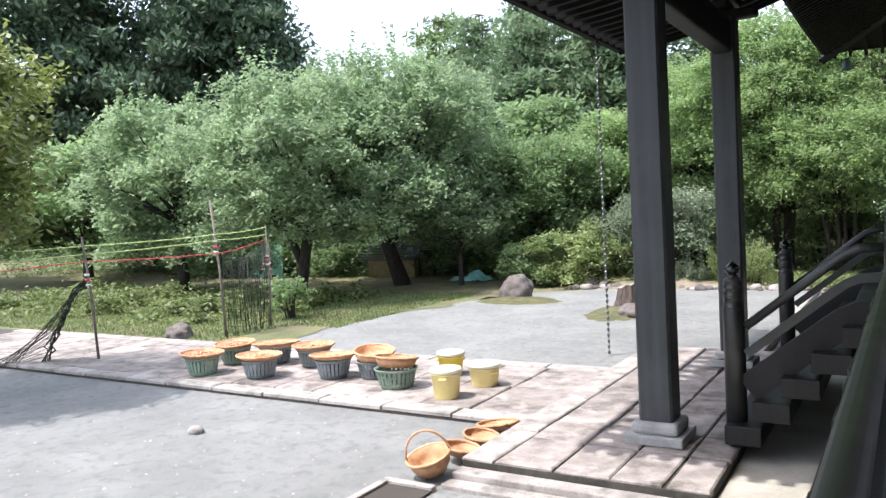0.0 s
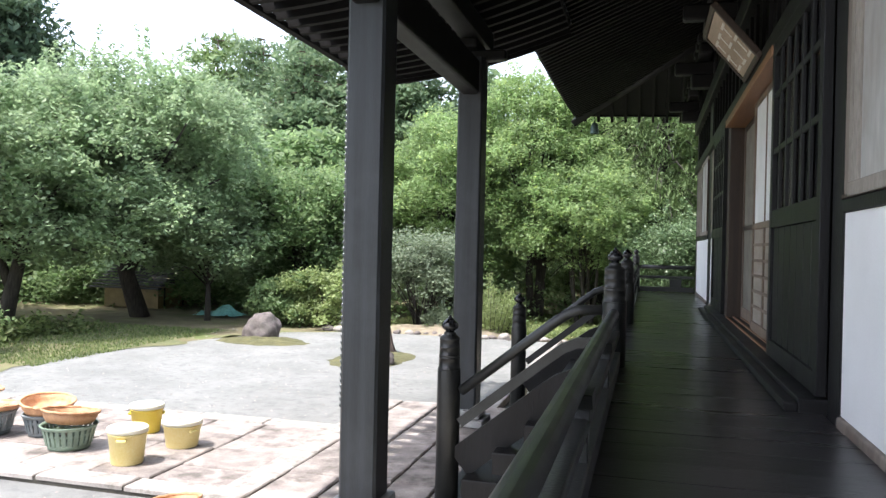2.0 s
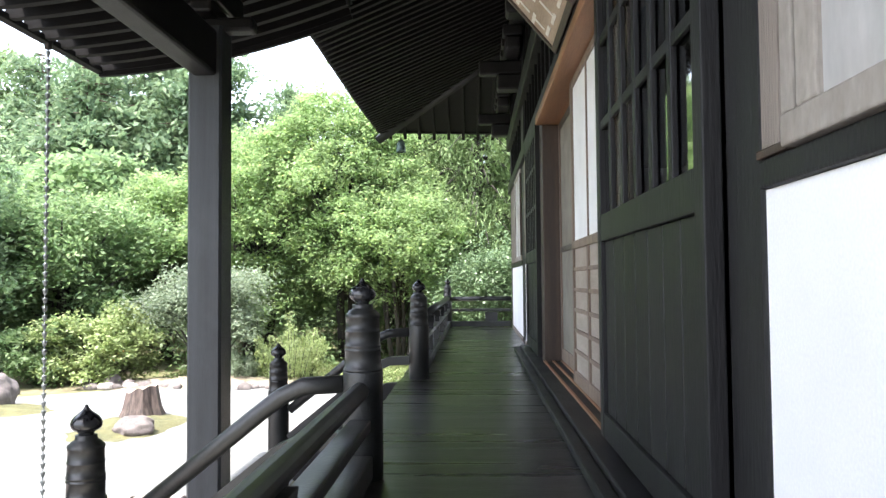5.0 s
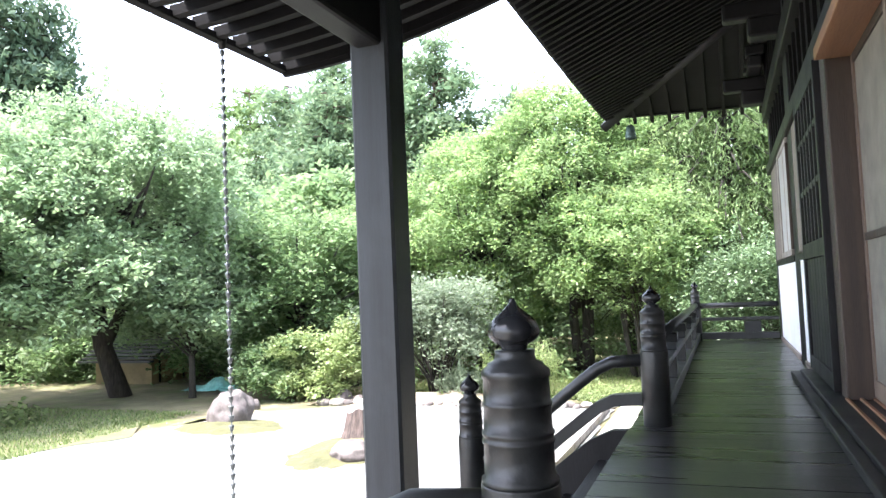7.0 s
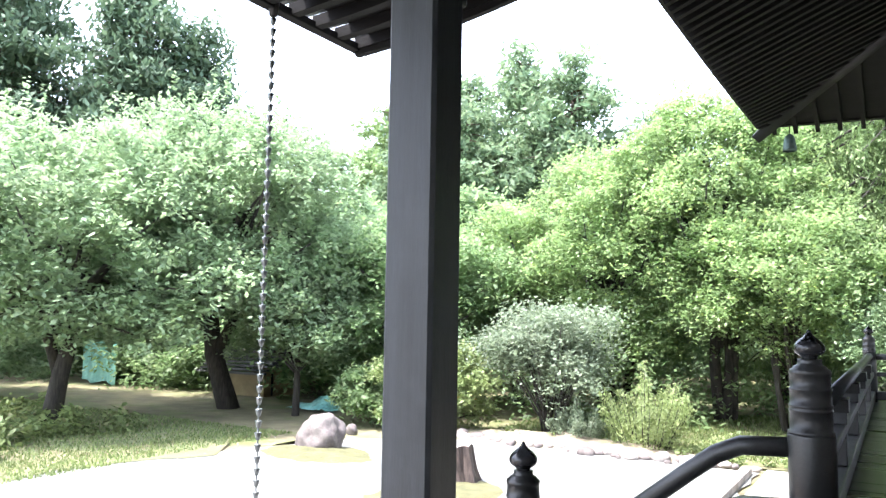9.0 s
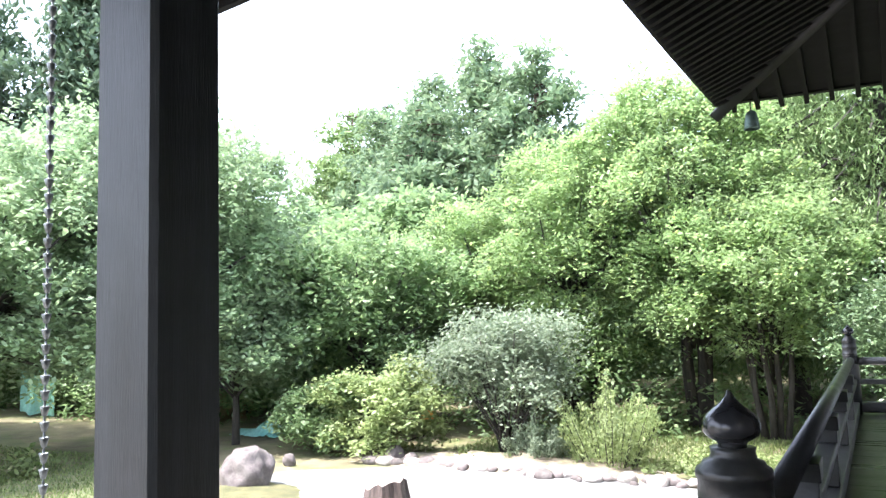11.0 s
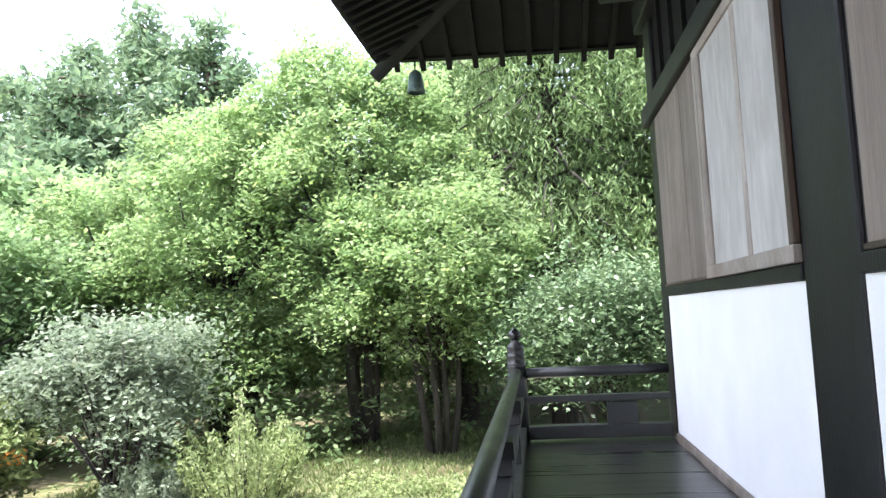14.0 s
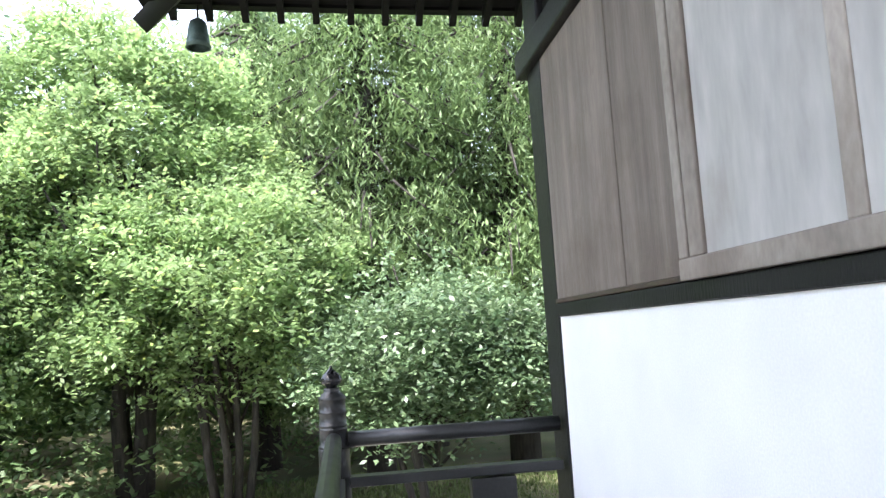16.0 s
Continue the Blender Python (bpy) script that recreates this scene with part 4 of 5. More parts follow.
        box(bm, 2.138, 2.160, y0 + (y1 - y0) * f0 + 0.005, y0 + (y1 - y0) * f1 - 0.005, 1.16, HEAD - 0.006, 0.004)
        part("board", bm, GREY_WOOD, t)
    bm = bmesh.new()
    box(bm, 2.126, 2.16, y0, y1, 1.1385, 1.16, 0.004)
    part("bottom_track", bm, BROWN_WOOD, t)


framed_shutter(13.275, 14.73, "pale boarded wooden shutter in a weathered frame")
plain_shutter(14.735, 16.23, "bare grey-brown board shutter with open seams")
framed_shutter(2.60, 4.12, "pale boarded wooden shutter in a weathered frame")
plain_shutter(4.122, 4.296, "edge of a bare brown board shutter")
framed_shutter(1.285, 2.595, "pale boarded wooden shutter in a weathered frame", True)
framed_shutter(-1.6, 0.75, "pale boarded wooden shutter in a weathered frame")
plain_shutter(11.9, 12.7, "bare grey-brown board shutter with open seams")

# ---- plaque and lamp ----
plaque = thing("name_plaque", (2.02, 7.55, 2.50), "tilted pale wooden plaque with faded brush writing", "plaque")
PM = pose(2.10, 7.55, 2.57, 0, -40, 0)
for nm, dims, mat in (("panel", (-0.035, 0.0, -0.46, 0.46, 0.03, 0.56), PLAQUE), ("frame_bar", (-0.05, 0.008, -0.50, 0.50, 0.56, 0.61), BROWN_WOOD), ("frame_bar", (-0.05, 0.008, -0.50, 0.50, -0.02, 0.03), BROWN_WOOD),
                      ("frame_bar", (-0.05, 0.008, -0.50, -0.46, 0.03, 0.56), BROWN_WOOD), ("frame_bar", (-0.05, 0.008, 0.46, 0.50, 0.03, 0.56), BROWN_WOOD)):
    bm = bmesh.new()
    box(bm, *dims, 0.006)
    bm.transform(PM)
    part(nm, bm, mat, plaque)
rnd = random.Random(4)
for k in range(3):
    bm = bmesh.new()
    yc = -0.30 + 0.30 * k
    for i in range(5):
        a, z = rnd.uniform(-0.05, 0.05), 0.10 + 0.085 * i + rnd.uniform(-0.02, 0.02)
        if i % 2:
            box(bm, -0.041, -0.036, yc + a - 0.014, yc + a + 0.014, z - 0.06, z + 0.07)
        else:
            box(bm, -0.0415, -0.0362, yc + a - 0.09, yc + a + 0.09, z - 0.014, z + 0.014)
    bm.transform(PM)
    part("brush_stroke", bm, PLAQUE_INK, plaque, "faded unreadable brush strokes")

lamp = thing("globe_lamp", (1.88, 7.60, 3.38), "white round glass globe lamp under the eave", "lamp")
bm = bmesh.new()
bmesh.ops.create_uvsphere(bm, u_segments=28, v_segments=16, radius=0.125)
for f in bm.faces:
    f.smooth = True
globe = local("globe", bm, LAMP_GLASS, lamp, "milk glass globe")
bm = bmesh.new()
lathe(bm, [(0.0, 0.105), (0.07, 0.105), (0.065, 0.16), (0.02, 0.19), (0.012, 0.20), (0.012, 1.78), (0.0, 1.78)], 16)
local("stem", bm, IRON, lamp)


# ---- trees and plants ----
def leaf_quads(points, size, rng, up=0.6, spread=(0.5, 1.0), droop=0.0, slim=0.5):
    """Four corners of a leaf round each point; returns vertices."""
    n = len(points)
    nor = rng.normal(size=(n, 3))
    nor /= np.linalg.norm(nor, axis=1)[:, None] + 1e-9
    nor[:, 2] = np.abs(nor[:, 2]) + up
    nor /= np.linalg.norm(nor, axis=1)[:, None]
    a = rng.normal(size=(n, 3))
    a[:, 2] -= droop
    a -= (a * nor).sum(1)[:, None] * nor
    a /= np.linalg.norm(a, axis=1)[:, None] + 1e-9
    b = np.cross(nor, a)
    s = (size * rng.uniform(spread[0], spread[1], n))[:, None]
    return np.stack([points - a * s, points + b * s * slim, points + a * s, points - b * s * slim], 1).reshape(-1, 3)


def leaves(name, points, size, mat, seed, **k):
    rng = np.random.default_rng(seed)
    v = leaf_quads(np.asarray(points), size, rng, **k)
    return fast_mesh(name, v, np.arange(len(v)).reshape(-1, 4), mat)


def blobs_cloud(blobs, count, seed, clump=0.22, per=44, lower=0.35):
    """Points in small clumps on the shells of round branches (centre, radius, flattening)."""
    rng = np.random.default_rng(seed)
    area = np.array([b[1] ** 2 for b in blobs])
    pick = rng.choice(len(blobs), count // per, p=area / area.sum())
    d = rng.normal(size=(len(pick), 3))
    d /= np.linalg.norm(d, axis=1)[:, None]
    low = d[:, 2] < -lower
    d[low, 2] *= -1
    c = np.array([b[0] for b in blobs])[pick]
    r = np.array([b[1] for b in blobs])[pick]
    f = np.array([b[2] for b in blobs])[pick]
    depth = 1.12 - np.abs(rng.normal(0, 0.30, len(pick)))
    p = c + d * (r * depth)[:, None] * np.stack([np.ones_like(f), np.ones_like(f), f], 1)
    pts = np.repeat(p, per, 0) + rng.normal(0, clump, (len(p) * per, 3)) * np.repeat(rng.uniform(0.7, 1.5, len(p)), per)[:, None] * np.array([1, 1, 0.68])
    return pts


def broad_tree(at, height, spread, label, mat, seed, count=26000, leaf=0.11, trunk_r=0.22, low=0.25, bark=None, group="", lobes=16, shoots=0, name="broadleaf_tree", lean=(0, 0), clump=0.22, stems=1, skirt=0.75, crook=0.0):
    """A tree with forked limbs and a crown of many leaves round its branch ends."""
    rnd = random.Random(seed)
    t = thing(name, at, label, "tree", group)
    z_low = height * low
    mid = (z_low + height) / 2
    half = (height - z_low) / 2
    blobs = []
    for i in range(lobes):
        a = 2 * math.pi * (i * 0.618 + rnd.uniform(0, 0.12))
        el = -skirt + (skirt + 0.95) * ((i + 0.5) / lobes)
        ca = math.sqrt(max(0.5 if el < 0 else 0, 1 - min(1, abs(el)) ** 2))
        rr = spread * (0.66 + rnd.uniform(-0.14, 0.10)) * ca
        r = spread * rnd.uniform(0.18, 0.38)
        c = (rr * math.cos(a) + lean[0] * (el + 1), rr * math.sin(a) + lean[1] * (el + 1), mid + half * 0.72 * min(1, el) + rnd.uniform(-0.1, 0.1) * half)
        blobs.append((c, r, rnd.uniform(0.6, 0.85)))
    blobs.append(((lean[0], lean[1], mid), spread * 0.55, 0.9 * half / spread))
    for s in range(stems):
        bm = bmesh.new()
        ox, oy = (0, 0) if stems == 1 else (rnd.uniform(-0.25, 0.25), rnd.uniform(-0.25, 0.25))
        bend = [(ox * (1 + 2 * f) + rnd.uniform(-0.06, 0.06) * height * 0.2, oy * (1 + 2 * f) + rnd.uniform(-0.06, 0.06) * height * 0.2, f * mid) for f in (0, 0.3, 0.6, 1.0)]
        bend[0] = (ox, oy, -0.1)
        if crook:
            bend = [(x + crook * k, y + 0.4 * crook * k, z) for (x, y, z), k in zip(bend, (0.55, 0.12, -0.15, -0.45))]
        tube(bm, bend, [trunk_r * 1.25, trunk_r, trunk_r * 0.8, trunk_r * 0.5], 9)
        local("trunk", bm, bark or BARK, t)
    if crook:
        bm = bmesh.new()
        x, y, z = bend[1]
        tube(bm, [(x, y, z - 0.15), (x + 0.8 * crook, y + 0.3 * crook, z + 0.18 * height), (x + 1.5 * crook, y + 0.8 * crook, z + 0.34 * height)], [trunk_r * 0.75, trunk_r * 0.55, trunk_r * 0.25], 8)
        local("fork_limb", bm, bark or BARK, t)
    bm = bmesh.new()
    for c, r, f in blobs[:-1]:
        z0 = rnd.uniform(0.35, 0.95) * mid
        k = Vector(c) * 0.5 + Vector((0, 0, z0 * 0.5)) + Vector((rnd.uniform(-.2, .2), rnd.uniform(-.2, .2), 0.12 * height * 0.3))
        tube(bm, [(0, 0, z0), k, c], [trunk_r * 0.42, trunk_r * 0.28, trunk_r * 0.10], 6)
    tagged(local("branch_frame", bm, bark or BARK, t), kind="stuff")
    pts = blobs_cloud(blobs, count, seed, clump)
    if shoots:
        rng = np.random.default_rng(seed + 9)
        extra = []
        for i in range(shoots):
            c, r, f = blobs[rnd.randrange(lobes // 3, lobes)]
            a, q = rnd.uniform(0, 6.28), rnd.uniform(0, 0.8)
            x, y, z = c[0] + r * q * math.cos(a), c[1] + r * q * math.sin(a), c[2] + r * f * math.sqrt(1 - q * q)
            L = rnd.uniform(0.35, 1.0)
            m = 26
            s = rng.uniform(0, 1, m)
            extra.append(np.stack([x + rng.normal(0, 0.05, m) + s * L * rnd.uniform(-0.4, 0.4), y + rng.normal(0, 0.05, m) + s * L * rnd.uniform(-0.4, 0.4), z + s * L], 1))
        pts = np.concatenate([pts] + extra)
    ob = new("crown", leaves("crown", pts, leaf, mat, seed))
    ob.parent = t
    return t


def conifer(at, height, radius, label, mat, seed, count=22000, leaf=0.30, name="cedar_tree", group="", droop=1.2, base=0.12, tiers=26, bark=None, slim=0.28, point=0.9, per=34, spray=None, hang=False):
    """A conical evergreen whose boughs hang in tiers round a straight trunk."""
    rng = np.random.default_rng(seed)
    rnd = random.Random(seed)
    spray = spray or leaf
    t = thing(name, at, label, "tree", group)
    bm = bmesh.new()
    tube(bm, [(0, 0, -0.2), (0, 0, height * 0.5), (0, 0, height * 0.97)], [height * 0.018 + 0.06, height * 0.011 + 0.03, 0.02], 9)
    local("trunk", bm, bark or CEDAR_BARK, t)
    bm = bmesh.new()
    tips = []
    for i in range(tiers):
        f = base + (1 - base) * i / tiers
        R = radius * (1 - ((f - base) / (1 - base)) ** (1.1 * point)) * (1 if f > base + 0.1 else 0.85) + 0.12 * radius
        for k in range(7 if i < tiers * 0.7 else 4):
            a = rnd.uniform(0, 6.28)
            L = R * rnd.uniform(0.7, 1.12)
            z = f * height
            tip = (L * math.cos(a), L * math.sin(a), z - 0.10 * L * droop)
            tube(bm, [(0, 0, z), (tip[0] * 0.5, tip[1] * 0.5, z + 0.06 * L), tip], [0.05, 0.035, 0.012], 4)
            tips.append(((0, 0, z), tip, L))
    tagged(local("bough_frame", bm, bark or CEDAR_BARK, t), kind="stuff")
    w = np.array([q[2] for q in tips])
    pick = rng.choice(len(tips), count // per, p=w / w.sum())
    A, B = np.array([q[0] for q in tips])[pick], np.array([q[1] for q in tips])[pick]
    s = rng.uniform(0.22, 1.05, len(pick))[:, None]
    c = A + (B - A) * s + rng.normal(0, 0.16 * radius * 0.5, (len(pick), 3)) * np.array([1, 1, 0.5])
    pts = np.repeat(c, per, 0) + rng.normal(0, 1, (len(c) * per, 3)) * np.array([0.34, 0.34, 0.20] if not hang else [0.17, 0.17, 0.40]) * (spray / 0.28)
    ob = new("crown", leaves("crown", pts, leaf, mat, seed, up=0.25, droop=droop, slim=slim))
    ob.parent = t
    return t


def shrub(at, size, label, mat, seed, count=7000, leaf=0.06, name="shrub", group="", stems=9, lobes=9, low=0.05, clump=0.12):
    rnd = random.Random(seed)
    t = thing(name, at, label, "shrub", group)
    blobs = []
    for i in range(lobes):
        a = 2 * math.pi * (i * 0.618) + rnd.uniform(-0.2, 0.2)
        q = rnd.uniform(0.25, 0.7)
        blobs.append(((size[0] * q * math.cos(a), size[1] * q * math.sin(a), size[2] * rnd.uniform(low + 0.35, 0.80)), min(size[0], size[1]) * rnd.uniform(0.30, 0.48), rnd.uniform(0.6, 0.9)))
    bm = bmesh.new()
    for i in range(stems):
        c = blobs[i % lobes][0]
        tube(bm, [(rnd.uniform(-.15, .15), rnd.uniform(-.15, .15), -0.05), (c[0] * 0.5, c[1] * 0.5, c[2] * 0.55), c], [0.028, 0.02, 0.008], 5)
    tagged(local("woody_base", bm, BARK, t), kind="stuff")
    ob = new("crown", leaves("crown", blobs_cloud(blobs, count, seed, clump, lower=0.75), leaf, mat, seed))
    ob.parent = t
    return t


G = GROUND
broad_tree((-14.4, 16.0, G), 6.5, 4.1, "leaning plum tree with upright shoots at the lawn", LEAF_PLUM, 14, 56000, 0.10, 0.18, 0.12, lobes=34, shoots=130, name="plum_tree", clump=0.17, lean=(-0.3, 0), skirt=0.95, crook=-0.6)
broad_tree((-14.5, 20.2, G), 7.6, 4.7, "spreading plum tree with upright shoots over the lawn", LEAF_PLUM, 11, 84000, 0.10, 0.24, 0.20, lobes=50, shoots=260, name="plum_tree", clump=0.17, skirt=0.85, crook=0.9)
broad_tree((-21.5, 17.2, G), 6.9, 3.9, "grey-green orchard tree behind the lawn", LEAF_PLUM, 12, 40000, 0.12, 0.2, 0.06, lobes=22, shoots=110, name="plum_tree", clump=0.18, skirt=1.1)
broad_tree((-11.6, 20.3, G), 4.1, 2.0, "low leafy plum sapling beside the plum tree", LEAF_PLUM, 15, 20000, 0.095, 0.08, 0.18, lobes=22, shoots=60, name="plum_tree", clump=0.16, skirt=0.9)
broad_tree((-9.9, 23.0, G), 5.2, 3.0, "leafy dark green tree beside the plum", LEAF_BACK, 13, 34000, 0.10, 0.16, 0.03, lobes=20)
broad_tree((-2.5, 25.6, G), 8.8, 2.8, "tall light green maple with layered boughs", LEAF_BROAD, 21, 80000, 0.072, 0.12, 0.10, lobes=44, shoots=120, stems=4, name="maple_tree", clump=0.15, skirt=0.9)
broad_tree((-5.2, 25.2, G), 7.4, 2.7, "tall light green maple with layered boughs", LEAF_BROAD, 24, 70000, 0.072, 0.11, 0.04, lobes=40, shoots=110, stems=3, name="maple_tree", clump=0.15, skirt=1.05)
broad_tree((-8.2, 26.0, G), 6.0, 2.8, "bright green maple behind the bushes", LEAF_BROAD, 22, 52000, 0.082, 0.16, 0.06, lobes=22, name="maple_tree", clump=0.15)
broad_tree((-0.7, 24.4, G), 5.4, 2.6, "dense green tree behind the veranda end", LEAF_BROAD, 23, 52000, 0.066, 0.06, 0.16, lobes=40, shoots=90, stems=5, name="maple_tree", clump=0.14)
broad_tree((2.2, 22.8, G), 3.0, 2.1, "low spreading dark green tree behind the end railing", LEAF_DEEP, 25, 40000, 0.06, 0.05, 0.30, lobes=34, shoots=90, stems=4, name="maple_tree", clump=0.14)
for i, (x, y, h, r) in enumerate(((1.6, 26.4, 12.5, 2.5), (4.4, 27.0, 14.0, 2.8), (-0.6, 28.6, 12.0, 2.5), (7.6, 26.0, 13.0, 3.0), (3.0, 30.0, 15.0, 3.0))):
    conifer((x, y, G), h, r, "cypress with hanging green sprays behind the veranda", LEAF_CYPRESS, 31 + i, (76000, 90000, 56000, 40000, 40000)[i], 0.115, "cypress_tree", "cypress trees", droop=2.6, base=0.17, tiers=38, point=1.3, slim=0.19, bark=BARK, spray=0.24, hang=True, per=80)
for i, (x, y, h, r) in enumerate(((-15.2, 41.0, 16.8, 4.2), (-19.4, 43.0, 16.4, 4.2), (-12.0, 40.0, 15.6, 4.0), (-23.5, 45.0, 16.2, 4.2), (-8.0, 42.0, 12.6, 4.0), (-17.4, 38.5, 13.4, 3.8), (-1.5, 41.0, 17.5, 3.4))):
    conifer((x, y, G), h, r, "tall green cypress on the wooded rise", LEAF_HILL, 41 + i, 42000 if i < 6 else 24000, 0.26, "cypress_tree", "far cypress trees", droop=0.5, base=0.03, tiers=30, point=1.7, spray=0.36, slim=0.4, per=50)
for i, (x, y, h, r) in enumerate(((-48.5, 42.5, 31.0, 7.4), (-56.0, 36.0, 33.0, 7.6), (-58.0, 50.0, 34.0, 7.2), (-58.0, 27.0, 31.0, 7.4), (-45.0, 45.5, 25.0, 4.8), (-64.0, 42.0, 33.0, 7.5))):
    conifer((x, y, G), h, r, "huge dark cedar at the edge of the grounds", LEAF_CEDAR, 51 + i, 44000 if i in (0, 1, 4) else 22000, 0.44, "cedar_tree", "dark cedars", droop=1.8, base=0.03, tiers=40, point=1.9, spray=0.62, slim=0.42, per=70)
conifer((-30.0, 50.0, G), 18.5, 6.0, "open-branched pine on the rise", LEAF_CYPRESS, 58, 22000, 0.42, "pine_tree", "", droop=0.3, base=0.2, tiers=12, point=1.6)
for i, (x, y, h, r) in enumerate(((-27.0, 30.0, 8.0, 4.4), (-20.0, 32.0, 8.0, 4.6), (-13.5, 30.5, 7.5, 4.2), (-7.5, 32.5, 7.5, 4.2), (-2.0, 33.0, 8.0, 4.2), (6.0, 35.0, 9.0, 4.5), (-33.0, 25.0, 8.0, 4.5), (-36.0, 14.0, 8.5, 5.0), (13.0, 30.0, 11.0, 5.0), (-30.0, 19.0, 6.5, 4.0), (-20.8, 26.0, 5.6, 3.0), (-15.5, 27.0, 5.6, 3.0), (-25.0, 24.0, 6.0, 3.2))):
    broad_tree((x, y, G), h, r, "green woodland tree behind the garden", LEAF_BACK, 61 + i, 15000, 0.23, 0.2, 0.0, lobes=22, group="woodland trees", name="woodland_tree", clump=0.32)
broad_tree((-11.5, 4.1, G), 6.2, 2.5, "yellow-green tree beside the gravel court", LEAF_YELLOW, 81, 30000, 0.09, 0.12, 0.20, lobes=24, name="young_tree", clump=0.16)

shrub((-5.1, 21.0, G), (2.0, 1.4, 3.0), "silvery grey-green shrub with many thin stems", LEAF_PALE, 91, 16000, 0.066, lobes=34, stems=26, low=-0.02, clump=0.17)
shrub((-7.7, 20.3, G), (1.8, 1.0, 1.9), "pale lime green azalea bush at the border", LEAF_LIME, 93, 16000, 0.07, lobes=18, low=-0.2, clump=0.10)


def sprig_bush(at, radius, height, label, mat, seed, sprigs=46):
    """A bush of upright feathery sprigs, each a stem with small leaves that taper to its tip."""
    rnd, rng = random.Random(seed), np.random.default_rng(seed)
    t = thing("sprig_bush", at, label, "shrub")
    bm, pts = bmesh.new(), []
    for i in range(sprigs):
        a, q = rnd.uniform(0, 6.28), math.sqrt(rnd.random())
        foot = Vector((0.45 * radius * q * math.cos(a), 0.45 * radius * q * math.sin(a), 0))
        tip = Vector((radius * q * math.cos(a), radius * q * math.sin(a), height * (1.0 - 0.45 * q) * rnd.uniform(0.7, 1.05)))
        tube(bm, [foot - Vector((0, 0, 0.03)), (foot + tip) / 2, tip], [0.012, 0.008, 0.003], 4)
        f = rng.uniform(0.15, 1.0, 190)[:, None]
        pts.append(np.array(foot) + (np.array(tip) - np.array(foot)) * f + rng.normal(0, 1, (190, 3)) * (0.035 + 0.085 * (1 - f)))
    tagged(local("woody_base", bm, BARK, t), kind="stuff")
    ob = new("crown", leaves("crown", np.concatenate(pts), 0.052, mat, seed, up=0.1, droop=-1.6, slim=0.32))
    ob.parent = t


sprig_bush((-2.9, 20.35, G), 0.95, 1.75, "feathery upright light green bush at the border", LEAF_LIME, 92)
sprig_bush((-4.2, 20.25, G), 0.6, 1.0, "low feathery grey-green bush at the border", LEAF_PALE, 96, 26)
shrub((-9.0, 20.4, G), (1.2, 1.0, 1.5), "dark green bush under the plum tree", LEAF_BACK, 94, 10000, 0.08, lobes=10, low=-0.2)
shrub((-11.8, 12.4, G), (0.6, 0.6, 1.2), "tangled stems and leaves in the old vegetable bed", LEAF_BACK, 95, 900, 0.08, lobes=8, low=-0.1)


def drift(name, spots, count, leaf, mat, seed, label, clump=0.3):
    """Low growth that nobody could count, spread over many spots (centre, radius, flattening)."""
    ob = new(name, leaves(name, blobs_cloud(spots, count, seed, clump, lower=0.9), leaf, mat, seed))
    return tagged(ob, label, "undergrowth", kind="stuff")


rnd = random.Random(77)
spots = []
for i in range(70):
    f = i / 69
    x = -40 + 52 * f
    y = 26.5 + 2.5 * math.sin(f * 9) + (5 if x > -1 else 0) - max(0, -26 - x) * 0.7
    spots.append(((x + rnd.uniform(-1, 1), y + rnd.uniform(-1.5, 3), G + rnd.uniform(0.2, 1.2)), rnd.uniform(1.2, 2.0), 0.9))
drift("undergrowth", spots, 90000, 0.105, LEAF_BACK, 78, "dense dark undergrowth at the wood's edge")
spots = []
for i in range(60):
    x = rnd.uniform(-29, -9.5)
    if not -18.2 < x < -14.2:
        spots.append(((x, rnd.uniform(23.0, 26.0), G + rnd.uniform(0.1, 1.5)), rnd.uniform(0.8, 1.5), 0.9))
drift("orchard_undergrowth", spots, 34000, 0.13, LEAF_BACK, 84, "shaded dark green growth behind the plum trees")
spots = [((rnd.uniform(-26, -12.2), rnd.uniform(11.0, 16.5), G + 0.05), rnd.uniform(0.25, 0.6), 0.7) for i in range(120)]
drift("vegetable_bed", spots, 26000, 0.10, LEAF_GRASS, 79, "overgrown vegetable bed of light green plants", 0.12)
spots = [((-7.2 + 9.5 * i / 59 + rnd.uniform(-0.2, 0.2), 19.9 + rnd.uniform(-0.1, 0.7), G), rnd.uniform(0.08, 0.25), 0.7) for i in range(60)]
drift("border_weeds", spots, 5000, 0.05, LEAF_GRASS, 80, "small weeds along the gravel's edge", 0.07)


def grass(name, inside, count, height, seed, label):
    """Blades of grass over an area: inside gives a random place."""
    rng = np.random.default_rng(seed)
    p = np.array([inside(rng) for i in range(count)])
    a = rng.uniform(0, 6.28, count)
    h = height * rng.uniform(0.4, 1.1, count)
    w = 0.010 + 0.01 * rng.uniform(0, 1, count)
    s = np.stack([np.cos(a) * w, np.sin(a) * w, np.zeros(count)], 1)
    lean = np.stack([rng.normal(0, 0.4, count) * h, rng.normal(0, 0.4, count) * h, h], 1)
    v = np.stack([p - s, p + s, p + lean + s * 0.2, p + lean - s * 0.2], 1).reshape(-1, 3)
    return tagged(new(name, fast_mesh(name, v, np.arange(len(v)).reshape(-1, 4), LEAF_GRASS)), label, "grass", kind="stuff")


def on_lawn(rng):
    x = rng.uniform(-25, -9.6)
    return (x, rng.uniform(9.4 if x < -11 else 11.5, 18.0), G)


